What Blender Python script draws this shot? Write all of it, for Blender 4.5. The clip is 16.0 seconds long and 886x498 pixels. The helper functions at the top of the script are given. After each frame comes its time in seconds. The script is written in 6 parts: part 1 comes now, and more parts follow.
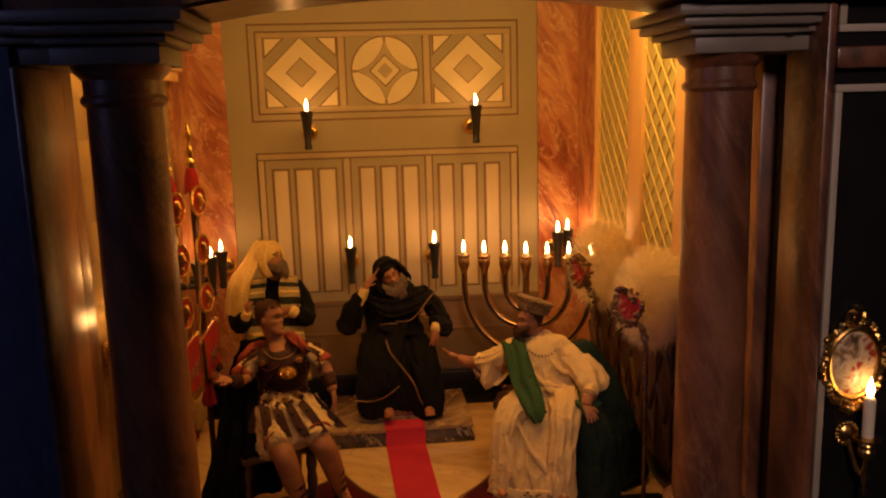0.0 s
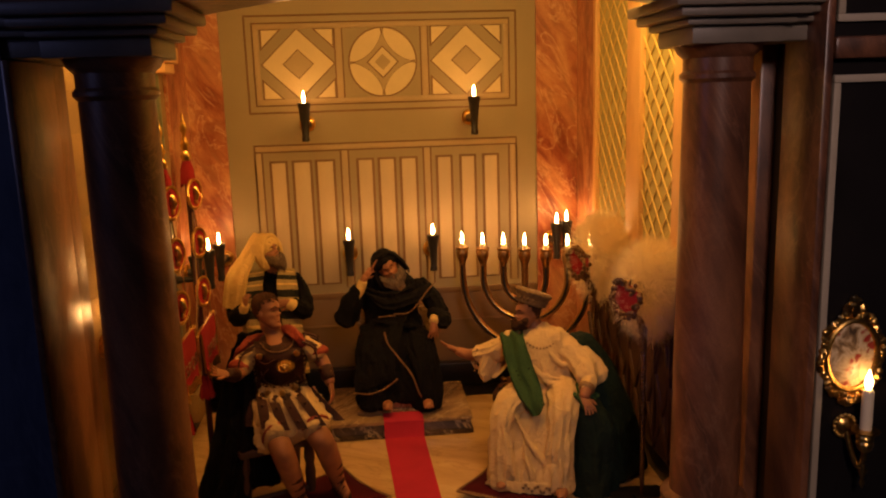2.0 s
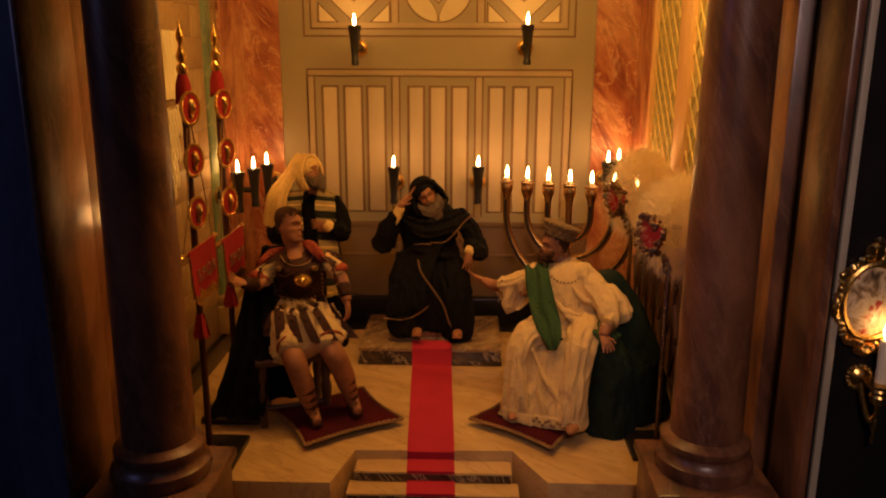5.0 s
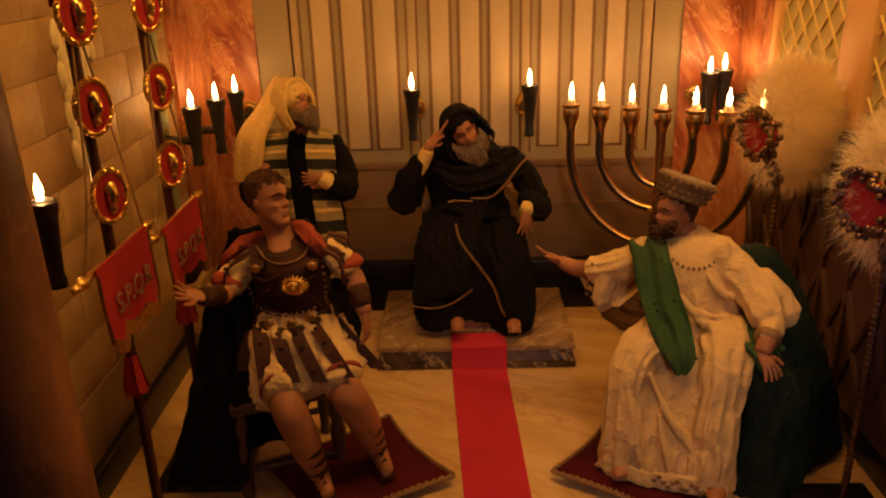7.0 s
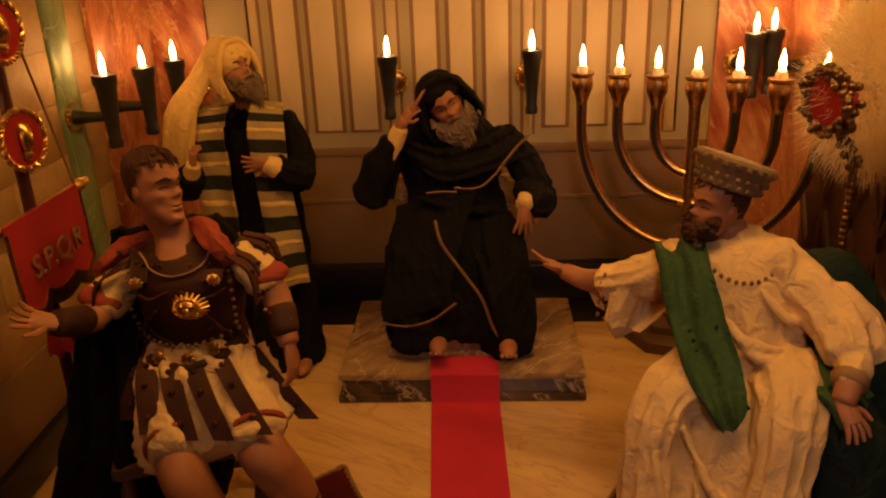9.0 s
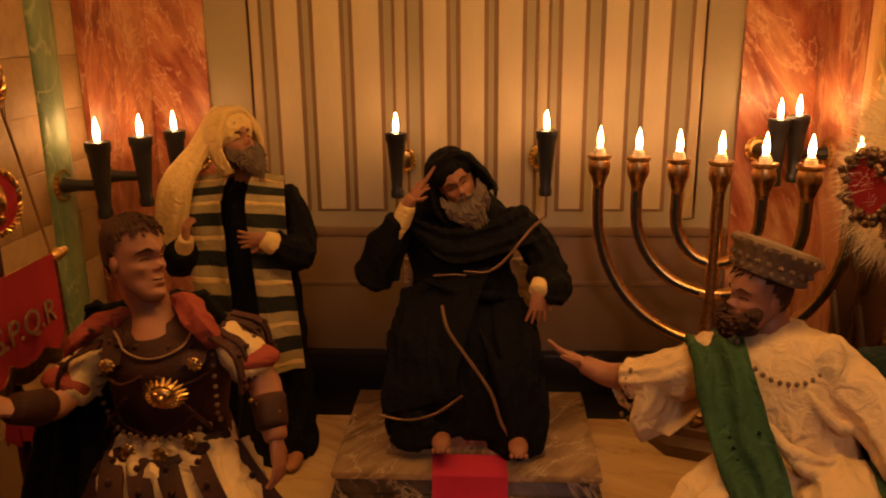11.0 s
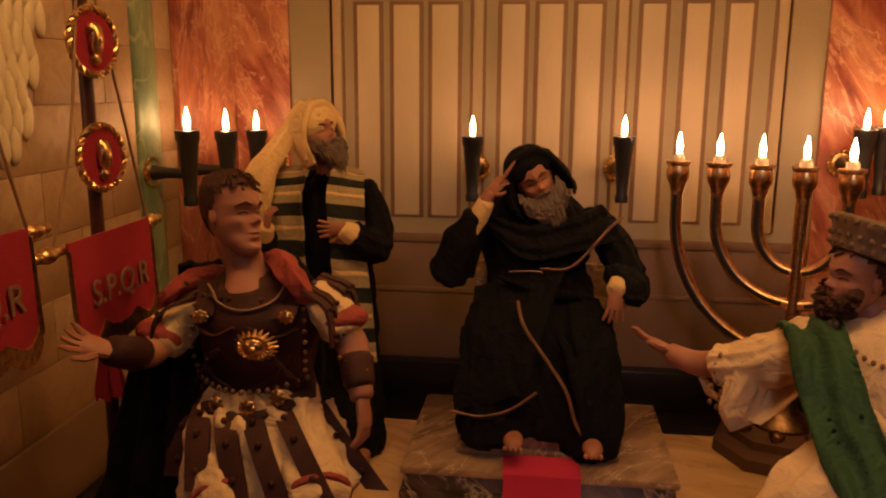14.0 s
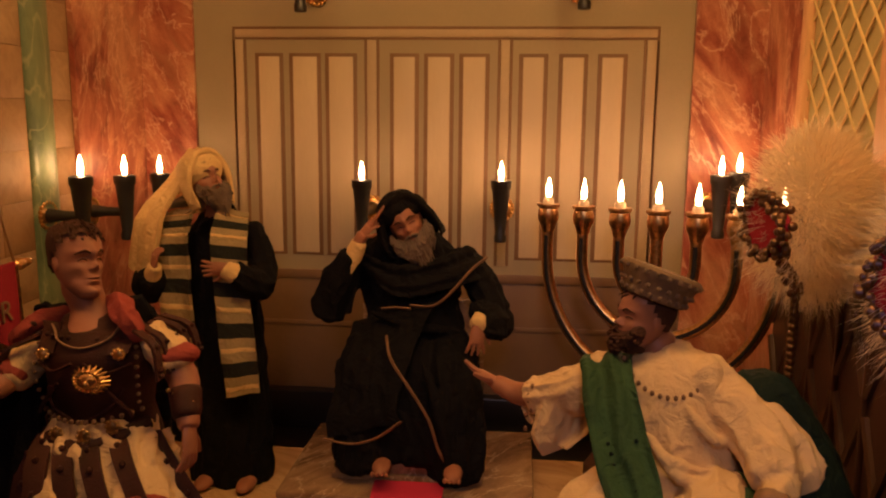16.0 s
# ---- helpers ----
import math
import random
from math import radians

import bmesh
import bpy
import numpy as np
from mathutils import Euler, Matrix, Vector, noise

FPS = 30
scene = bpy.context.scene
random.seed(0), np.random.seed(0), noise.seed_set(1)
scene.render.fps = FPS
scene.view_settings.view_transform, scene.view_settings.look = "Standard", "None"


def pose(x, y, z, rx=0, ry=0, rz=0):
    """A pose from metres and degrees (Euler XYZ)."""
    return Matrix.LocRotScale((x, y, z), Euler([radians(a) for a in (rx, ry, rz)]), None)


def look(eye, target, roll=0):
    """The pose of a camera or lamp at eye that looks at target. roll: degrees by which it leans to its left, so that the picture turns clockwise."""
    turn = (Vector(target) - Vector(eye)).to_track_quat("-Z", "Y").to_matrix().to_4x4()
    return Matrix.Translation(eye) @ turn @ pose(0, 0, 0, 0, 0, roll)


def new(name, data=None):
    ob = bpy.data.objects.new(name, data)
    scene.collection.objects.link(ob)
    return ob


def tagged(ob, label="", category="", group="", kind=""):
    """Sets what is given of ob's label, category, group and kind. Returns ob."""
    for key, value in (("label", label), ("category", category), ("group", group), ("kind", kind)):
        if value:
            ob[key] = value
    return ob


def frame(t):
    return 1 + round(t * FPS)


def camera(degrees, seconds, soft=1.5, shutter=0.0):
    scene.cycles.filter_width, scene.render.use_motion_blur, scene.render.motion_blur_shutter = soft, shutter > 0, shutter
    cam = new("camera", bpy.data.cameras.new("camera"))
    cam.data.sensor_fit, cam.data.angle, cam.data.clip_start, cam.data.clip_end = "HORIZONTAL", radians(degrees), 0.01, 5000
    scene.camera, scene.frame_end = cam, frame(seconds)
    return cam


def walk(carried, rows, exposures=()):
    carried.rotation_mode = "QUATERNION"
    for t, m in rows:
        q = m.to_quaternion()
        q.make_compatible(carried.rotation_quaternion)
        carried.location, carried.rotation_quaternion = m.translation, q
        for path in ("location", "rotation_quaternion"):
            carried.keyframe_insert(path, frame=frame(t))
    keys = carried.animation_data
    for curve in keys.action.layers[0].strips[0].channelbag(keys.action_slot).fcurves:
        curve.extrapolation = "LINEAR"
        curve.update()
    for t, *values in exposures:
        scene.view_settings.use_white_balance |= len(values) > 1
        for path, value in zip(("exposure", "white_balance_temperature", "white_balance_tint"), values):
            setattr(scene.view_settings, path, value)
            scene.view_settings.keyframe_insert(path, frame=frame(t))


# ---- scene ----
cam = camera(57.8, 16.0, soft=2.1)
PATH = [
    (0, (-0.045, -1.418, 0.541), (0.142, 0.541, 0.184), -1.6),
    (0.5, (-0.046, -1.419, 0.543), (0.138, 0.541, 0.186), -1.7),
    (1, (-0.046, -1.418, 0.543), (0.131, 0.541, 0.184), -1.8),
    (1.5, (-0.044, -1.419, 0.541), (0.147, 0.539, 0.183), -1.5),
    (2, (-0.039, -1.414, 0.542), (0.143, 0.541, 0.163), -1.8),
    (2.5, (-0.031, -1.406, 0.539), (0.135, 0.548, 0.146), -1.8),
    (3, (-0.026, -1.404, 0.538), (0.137, 0.548, 0.136), -1.6),
    (3.5, (-0.003, -1.392, 0.532), (0.122, 0.557, 0.102), -0.7),
    (4, (0.012, -1.398, 0.524), (0.083, 0.55, 0.076), 0.4),
    (4.5, (0.042, -1.404, 0.502), (0.045, 0.539, 0.031), 1.0),
    (5, (0.061, -1.409, 0.502), (-0.005, 0.529, 0.01), 0.2),
    (5.2, (0.056, -1.368, 0.489), (-0.045, 0.559, -0.035), 0.6),
    (7.5, (-0.021, -0.972, 0.463), (-0.063, 0.885, -0.279), -2.0),
    (8, (-0.007, -0.924, 0.449), (-0.059, 0.929, -0.304), -2.0),
    (8.5, (0.012, -0.882, 0.43), (-0.077, 0.982, -0.289), -1.4),
    (9, (0.023, -0.848, 0.408), (-0.081, 1.012, -0.319), -2.2),
    (9.5, (0.025, -0.824, 0.401), (-0.091, 1.052, -0.285), -2.1),
    (10, (0.021, -0.809, 0.396), (-0.09, 1.089, -0.225), -1.4),
    (10.2, (0.022, -0.807, 0.4), (-0.093, 1.097, -0.2), -1.2),
    (12.5, (-0.014, -0.798, 0.354), (-0.09, 1.158, -0.056), 0.6),
    (13, (-0.018, -0.801, 0.348), (-0.122, 1.157, -0.046), 0.7),
    (13.5, (-0.012, -0.811, 0.346), (-0.206, 1.139, -0.051), 0.3),
    (14, (-0.007, -0.814, 0.344), (-0.24, 1.131, -0.057), 0.4),
    (14.5, (-0.007, -0.818, 0.344), (-0.254, 1.128, -0.047), 0.2),
    (15, (0.0, -0.828, 0.347), (-0.244, 1.117, -0.047), 0.1),
    (15.5, (0.04, -0.847, 0.356), (-0.193, 1.103, -0.022), -0.3),
    (16, (0.095, -0.853, 0.364), (-0.092, 1.11, 0.033), 0.6),
]
walk(cam, [(t, look(eye, target, roll)) for t, eye, target, roll in PATH], exposures=[(0.0, 0.0, 6500, 10), (10.2, 0.0, 6350, 11), (12.3, -0.03, 5200, 18), (16.0, -0.03, 5200, 16)])

# ---- world and large lights ----
world = bpy.data.worlds.new("room")
scene.world = world
world.use_nodes = True
world.node_tree.nodes["Background"].inputs[0].default_value = (0.09, 0.09, 0.20, 1)
world.node_tree.nodes["Background"].inputs[1].default_value = 0.11


def lamp(name, kind, m, watts, colour, size=0.05):
    data = bpy.data.lights.new(name, kind)
    data.energy, data.color = watts, colour
    if kind == "AREA":
        data.size = size
    else:
        data.shadow_soft_size = size
    ob = new(name, data)
    ob.matrix_world = m
    return ob


# two warm bulbs tucked behind the portal's lintel light the room from above
lamp("hidden_bulb", "POINT", pose(-0.25, -0.50, 0.72), 1.15, (1.0, 0.55, 0.12), 0.02)
lamp("hidden_bulb", "POINT", pose(0.27, -0.46, 0.72), 1.9, (1.0, 0.58, 0.13), 0.02)
strip = lamp("hidden_strip", "AREA", look((0.03, -0.50, 0.785), (0.0, -0.24, 0.0)), 2.1, (1.0, 0.47, 0.12), 0.45)
strip.data.shape, strip.data.size_y = "RECTANGLE", 0.04
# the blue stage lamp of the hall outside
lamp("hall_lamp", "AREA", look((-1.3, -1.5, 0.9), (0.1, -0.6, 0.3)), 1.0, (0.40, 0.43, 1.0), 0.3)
# unseen hall spot added to brighten column, jamb and panels beside the oval painting
picture_spot = lamp("picture_spot", "SPOT", look((0.15, -1.9, 1.0), (0.42, -0.66, 0.34)), 20.0, (1.0, 0.66, 0.58), 0.12)
picture_spot.data.spot_size, picture_spot.data.spot_blend = math.radians(56), 1.0
# a narrow blue stage spot that falls across the portal
blue_spot = lamp("blue_spot", "SPOT", look((-0.9, -1.9, 0.75), (0.345, -0.455, 0.240)), 9.0, (0.24, 0.20, 1.0), 0.03)
blue_spot.data.spot_size, blue_spot.data.spot_blend = math.radians(8), 0.9


# ---- materials ----
def material(name, build):
    m = bpy.data.materials.new(name)
    m.use_nodes = True
    nt = m.node_tree
    bsdf = nt.nodes["Principled BSDF"]
    build(nt, bsdf)
    return m


def noise_node(nt, scale, detail=5.0, rough=0.55, vec=None, distortion=0.0):
    n = nt.nodes.new("ShaderNodeTexNoise")
    n.inputs["Scale"].default_value, n.inputs["Detail"].default_value = scale, detail
    n.inputs["Roughness"].default_value, n.inputs["Distortion"].default_value = rough, distortion
    if vec is not None:
        nt.links.new(vec, n.inputs["Vector"])
    return n


def coords(nt, scale=(1, 1, 1), rot=(0, 0, 0)):
    tc = nt.nodes.new("ShaderNodeTexCoord")
    mp = nt.nodes.new("ShaderNodeMapping")
    mp.inputs["Scale"].default_value = scale
    mp.inputs["Rotation"].default_value = rot
    nt.links.new(tc.outputs["Object"], mp.inputs["Vector"])
    return mp.outputs["Vector"]


def ramp(nt, fac, stops):
    r = nt.nodes.new("ShaderNodeValToRGB")
    els = r.color_ramp.elements
    while len(els) < len(stops):
        els.new(0.5)
    for e, (p, c) in zip(els, stops):
        e.position, e.color = p, (*c, 1)
    nt.links.new(fac, r.inputs["Fac"])
    return r.outputs["Color"]


def mix(nt, fac, a, b, kind="MIX"):
    m = nt.nodes.new("ShaderNodeMix")
    m.data_type, m.blend_type = "RGBA", kind
    for socket, v in ((m.inputs[0], fac), (m.inputs[6], a), (m.inputs[7], b)):
        if isinstance(v, bpy.types.NodeSocket):
            nt.links.new(v, socket)
        elif isinstance(v, (int, float)):
            socket.default_value = v
        else:
            socket.default_value = (*v, 1)
    return m.outputs[2]


def bump(nt, bsdf, height, strength, dist=0.001):
    b = nt.nodes.new("ShaderNodeBump")
    b.inputs["Strength"].default_value, b.inputs["Distance"].default_value = strength, dist
    nt.links.new(height, b.inputs["Height"])
    nt.links.new(b.outputs["Normal"], bsdf.inputs["Normal"])


def paint(name, colour, rough=0.55, spread=0.18, grain=60.0, big=9.0, relief=0.15, metal=0.0, spec=0.5, stretch=(1, 1, 1), wrinkle=0.0):
    """A coat of paint or a plain material with broad stains, fine grain and a little relief."""
    def build(nt, b):
        v = coords(nt, stretch)
        n1, n2 = noise_node(nt, big, 4, vec=v), noise_node(nt, grain * 8, 6, vec=v)
        c = Vector(colour)
        c1 = ramp(nt, n1.outputs["Fac"], [(0.3, c * (1 - spread)), (0.7, c * (1 + spread))])
        c2 = mix(nt, ramp(nt, n2.outputs["Fac"], [(0.35, (0, 0, 0)), (0.75, (0.5, 0.5, 0.5))]), c1, c * (1 - 0.8 * spread))
        nt.links.new(c2, b.inputs["Base Color"])
        b.inputs["Metallic"].default_value = metal
        b.inputs["Specular IOR Level"].default_value = spec
        r = nt.nodes.new("ShaderNodeMapRange")
        r.inputs["To Min"].default_value, r.inputs["To Max"].default_value = rough * 0.8, min(1, rough * 1.2)
        nt.links.new(n1.outputs["Fac"], r.inputs["Value"])
        nt.links.new(r.outputs["Result"], b.inputs["Roughness"])
        if wrinkle:
            n3 = noise_node(nt, 75, 3, 0.5, v, 1.8)
            h = nt.nodes.new("ShaderNodeMath")
            h.operation = "MULTIPLY_ADD"
            h.inputs[1].default_value = 6.0 * wrinkle
            nt.links.new(n3.outputs["Fac"], h.inputs[0])
            nt.links.new(n2.outputs["Fac"], h.inputs[2])
            bump(nt, b, h.outputs[0], 0.55)
        else:
            bump(nt, b, n2.outputs["Fac"], relief)
    return material(name, build)


def drift(nt, lean, scale):
    """Coordinates turned first and then stretched, so that streaks run aslant."""
    v = coords(nt, (1, 1, 1), tuple(math.radians(a) for a in lean))
    mp = nt.nodes.new("ShaderNodeMapping")
    mp.inputs["Scale"].default_value = scale
    nt.links.new(v, mp.inputs["Vector"])
    return mp.outputs["Vector"]


def streaked(name, stops, vein, scale, lean, stretch, rough=0.4, veins=0.6, coat=0.0):
    """Hand-painted marbling: long slanting washes, feathered dark streaks and thin wandering veins."""
    def build(nt, b):
        v = drift(nt, lean, stretch)
        n1 = noise_node(nt, scale, 4, 0.55, v, 1.1)
        n2 = noise_node(nt, scale * 2.7, 9, 0.68, v, 0.9)
        n3 = noise_node(nt, scale * 0.8, 5, 0.6, v, 2.2)
        n4 = noise_node(nt, 700, 3, 0.6, coords(nt))
        c = mix(nt, 0.42, ramp(nt, n1.outputs["Fac"], stops), ramp(nt, n2.outputs["Fac"], stops))
        line = ramp(nt, n3.outputs["Fac"], [(0.478, (0, 0, 0)), (0.497, (veins,) * 3), (0.506, (veins * 0.4,) * 3), (0.53, (0, 0, 0))])
        c = mix(nt, line, c, vein)
        c = mix(nt, ramp(nt, n4.outputs["Fac"], [(0.4, (0, 0, 0)), (0.8, (0.35,) * 3)]), c, stops[0][1])
        nt.links.new(c, b.inputs["Base Color"])
        b.inputs["Roughness"].default_value = rough
        b.inputs["Coat Weight"].default_value, b.inputs["Coat Roughness"].default_value = coat, 0.25
        bump(nt, b, n2.outputs["Fac"], 0.15)
    return material(name, build)


def marble(name, light, mid, dark, vein, scale=9.0, stretch=(1, 1, 0.35), rot=(0, 0.5, 0), rough=0.35, fine=0.6):
    """Painted marbling: drifting bands, cloudy patches and thin pale veins."""
    def build(nt, b):
        v = coords(nt, stretch, rot)
        n = noise_node(nt, scale, 7, 0.62, v, 1.6)
        n2 = noise_node(nt, scale * 3.3, 8, 0.7, v, 2.4)
        base = ramp(nt, n.outputs["Fac"], [(0.39, dark), (0.48, mid), (0.60, light)])
        c = mix(nt, 0.35, base, ramp(nt, n2.outputs["Fac"], [(0.36, dark), (0.62, light)]))
        n3 = noise_node(nt, scale * 1.5, 4, 0.55, v, 3.0)
        veins = ramp(nt, n3.outputs["Fac"], [(0.470, (0, 0, 0)), (0.495, (fine, fine, fine)), (0.520, (0, 0, 0))])
        c = mix(nt, veins, c, vein)
        nt.links.new(c, b.inputs["Base Color"])
        b.inputs["Roughness"].default_value = rough
        bump(nt, b, n2.outputs["Fac"], 0.12)
    return material(name, build)


def gold(name, colour=(0.80, 0.50, 0.14), rough=0.28):
    def build(nt, b):
        v = coords(nt)
        n = noise_node(nt, 260, 4, vec=v)
        c = Vector(colour)
        nt.links.new(ramp(nt, n.outputs["Fac"], [(0.3, c * 0.55), (0.6, c)]), b.inputs["Base Color"])
        b.inputs["Metallic"].default_value, b.inputs["Roughness"].default_value = 1.0, rough
        bump(nt, b, n.outputs["Fac"], 0.2)
    return material(name, build)


def glow(name, colour, strength):
    m = bpy.data.materials.new(name)
    m.use_nodes = True
    nt = m.node_tree
    nt.nodes.remove(nt.nodes["Principled BSDF"])
    e = nt.nodes.new("ShaderNodeEmission")
    e.inputs[0].default_value, e.inputs[1].default_value = (*colour, 1), strength
    nt.links.new(e.outputs[0], nt.nodes["Material Output"].inputs[0])
    return m


WALL = paint("wall_paint_olive", (0.335, 0.265, 0.145), 0.5, 0.10, 40, 6)
SLAT = paint("slat_paint_sand", (0.545, 0.42, 0.245), 0.5, 0.12, 40, 12, stretch=(1, 1, 0.2))
PALE = paint("pale_inlay_paint", (0.66, 0.54, 0.30), 0.5, 0.12, 40, 12)
MIDP = paint("inlay_paint_mid", (0.42, 0.32, 0.17), 0.5, 0.12, 40, 12)
LINE = paint("painted_shadow_line", (0.215, 0.118, 0.050), 0.6, 0.2)
RAIL = paint("rail_paint", (0.43, 0.32, 0.175), 0.5, 0.12, 40, 12)
DADO = paint("dado_paint_brown", (0.20, 0.115, 0.05), 0.55, 0.2, 40, 8)
MARB_RED = streaked("red_marbling", [(0.32, (0.10, 0.018, 0.010)), (0.42, (0.30, 0.070, 0.030)), (0.52, (0.52, 0.200, 0.085)), (0.64, (0.70, 0.38, 0.17))], (0.86, 0.56, 0.32), 15, (12, 28, 0), (1.0, 1.0, 0.30), 0.38, 0.55)
MARB_COL = streaked("brown_marbling", [(0.32, (0.022, 0.010, 0.007)), (0.44, (0.085, 0.033, 0.018)), (0.55, (0.20, 0.080, 0.038)), (0.68, (0.36, 0.150, 0.068))], (0.38, 0.20, 0.11), 12, (10, 22, 0), (1.0, 1.0, 0.22), 0.36, 0.30, 0.15)
MARB_FLOOR = streaked("ochre_marbling", [(0.30, (0.36, 0.195, 0.07)), (0.43, (0.55, 0.34, 0.135)), (0.60, (0.66, 0.43, 0.18)), (0.72, (0.74, 0.52, 0.25))], (0.30, 0.15, 0.06), 9, (0, 0, 28), (0.40, 1.5, 1.0), 0.27, 0.45, 0.2)
MARB_DAIS = streaked("grey_brown_marbling", [(0.33, (0.075, 0.042, 0.020)), (0.45, (0.20, 0.115, 0.050)), (0.56, (0.34, 0.205, 0.09)), (0.68, (0.46, 0.30, 0.14))], (0.66, 0.48, 0.26), 20, (0, 0, 35), (1.0, 0.35, 1.0), 0.25, 0.6, 0.2)
MARB_RISER = streaked("dark_brown_marbling", [(0.35, (0.02, 0.012, 0.008)), (0.50, (0.055, 0.032, 0.018)), (0.66, (0.15, 0.09, 0.045))], (0.56, 0.42, 0.25), 22, (0, 40, 0), (1.0, 1.0, 0.35), 0.25, 0.7, 0.2)
STONE = paint("stone_block_paint", (0.30, 0.18, 0.07), 0.6, 0.22, 40, 14)
GREEN_COL = marble("green_marbling", (0.22, 0.27, 0.13), (0.12, 0.17, 0.09), (0.05, 0.08, 0.05), (0.4, 0.4, 0.2), 9)
LATTICE_BACK = paint("lattice_back_paint", (0.50, 0.43, 0.17), 0.6, 0.15, 40, 10)
LATTICE = paint("lattice_strip_paint", (0.74, 0.55, 0.19), 0.5, 0.12)
PILASTER_Y = paint("flesh_pilaster_paint", (0.74, 0.44, 0.18), 0.5, 0.15, 40, 8, stretch=(1, 1, 0.15))
WOOD_DARK = paint("dark_stained_wood", (0.075, 0.033, 0.016), 0.4, 0.35, 30, 10, stretch=(1, 1, 0.12))
BLACK = paint("black_lacquer", (0.012, 0.010, 0.010), 0.3, 0.3)
TRIM_PALE = paint("pale_trim_paint", (0.42, 0.36, 0.27), 0.5, 0.15)
BLUE_WALL = marble("blue_grey_marbling", (0.10, 0.12, 0.17), (0.06, 0.075, 0.12), (0.03, 0.04, 0.07), (0.16, 0.18, 0.24), 7, fine=0.2, rough=0.6)
GREY_CAP = paint("grey_stone_paint", (0.20, 0.17, 0.13), 0.45, 0.25, 40, 14)
RED_CARPET = paint("red_felt", (0.46, 0.028, 0.050), 0.95, 0.10, 80, 20, 0.4, spec=0.1)
VELVET = paint("wine_velvet", (0.065, 0.004, 0.007), 0.9, 0.3, 80, 20, 0.3, spec=0.15)
BANNER = paint("red_banner_cloth", (0.30, 0.022, 0.024), 0.9, 0.15, 90, 20, 0.5, spec=0.1)
GOLD = gold("gilding")
BRASS = gold("antique_brass", (0.74, 0.46, 0.17), 0.30)
DARKGOLD = gold("dark_beaded_metal", (0.24, 0.14, 0.06), 0.4)
IRON = paint("black_iron", (0.015, 0.013, 0.012), 0.4, 0.3)
POLE = paint("dark_red_pole", (0.05, 0.010, 0.008), 0.4, 0.3)
WAX = paint("ivory_sleeve", (0.78, 0.66, 0.45), 0.5, 0.06)
FLAME = glow("flame_bulb", (1.0, 0.47, 0.14), 108)
FLAME_HALL = glow("flame_bulb_hall", (1.0, 0.52, 0.20), 26)
FLAME_SMALL = glow("flame_bulb_small", (1.0, 0.47, 0.15), 66)


# ---- mesh helpers ----
def mesh_of(bm, name, *mats, smooth=True):
    me = bpy.data.meshes.new(name)
    bm.normal_update()
    bm.to_mesh(me)
    bm.free()
    for m in mats:
        me.materials.append(m)
    if smooth:
        me.polygons.foreach_set("use_smooth", [True] * len(me.polygons))
        me.set_sharp_from_angle(angle=radians(40))
    return me


def part(name, bm, mat, parent=None, label=""):
    mats = mat if isinstance(mat, (list, tuple)) else [mat]
    ob = new(name, mesh_of(bm, name, *mats))
    if parent is not None:
        ob.parent = parent
    if label:
        tagged(ob, label)
    return ob


def thing(name, label, category, group="", at=(0, 0, 0), turn=0.0):
    ob = new(name)
    ob.empty_display_size = 0.02
    ob.matrix_world = pose(*at, 0, 0, turn)
    return tagged(ob, label, category, group)


def structure(name, bm, mat, label, category):
    ob = part(name, bm, mat)
    return tagged(ob, label, category, kind="structure")


def add_box(bm, lo, hi, bevel=0.0, mat=0):
    lo, hi = Vector(lo), Vector(hi)
    m = Matrix.Translation((lo + hi) / 2) @ Matrix.Diagonal((*(hi - lo), 1))
    r = bmesh.ops.create_cube(bm, size=1, matrix=m)
    faces = {f for v in r["verts"] for f in v.link_faces}
    for f in faces:
        f.material_index = mat
    if bevel > 0:
        edges = list({e for f in faces for e in f.edges})
        out = bmesh.ops.bevel(bm, geom=edges, offset=bevel, segments=2, profile=0.5, affect="EDGES")
        for f in out["faces"]:
            f.material_index = mat
    return bm


def box(lo, hi, bevel=0.0):
    return add_box(bmesh.new(), lo, hi, bevel)


def add_rings(bm, rings, mat=0, close=True, caps=True):
    """Skins a list of rings of points."""
    vs = [[bm.verts.new(p) for p in ring] for ring in rings]
    n = len(vs[0])
    last = n if close else n - 1
    for a, b in zip(vs, vs[1:]):
        for i in range(last):
            j = (i + 1) % n
            bm.faces.new((a[i], a[j], b[j], b[i])).material_index = mat
    if caps and close:
        bm.faces.new(list(reversed(vs[0]))).material_index = mat
        bm.faces.new(vs[-1]).material_index = mat
    return vs


def add_lathe(bm, profile, seg=24, at=(0, 0, 0), mat=0, m=None):
    """Turns (radius, height) pairs round the z axis."""
    m = m or Matrix.Translation(at)
    rings = [[m @ Vector((r * math.cos(6.28319 * i / seg), r * math.sin(6.28319 * i / seg), z)) for i in range(seg)] for r, z in profile]
    add_rings(bm, rings, mat)
    return bm


def lathe(profile, seg=24, at=(0, 0, 0)):
    return add_lathe(bmesh.new(), profile, seg, at)


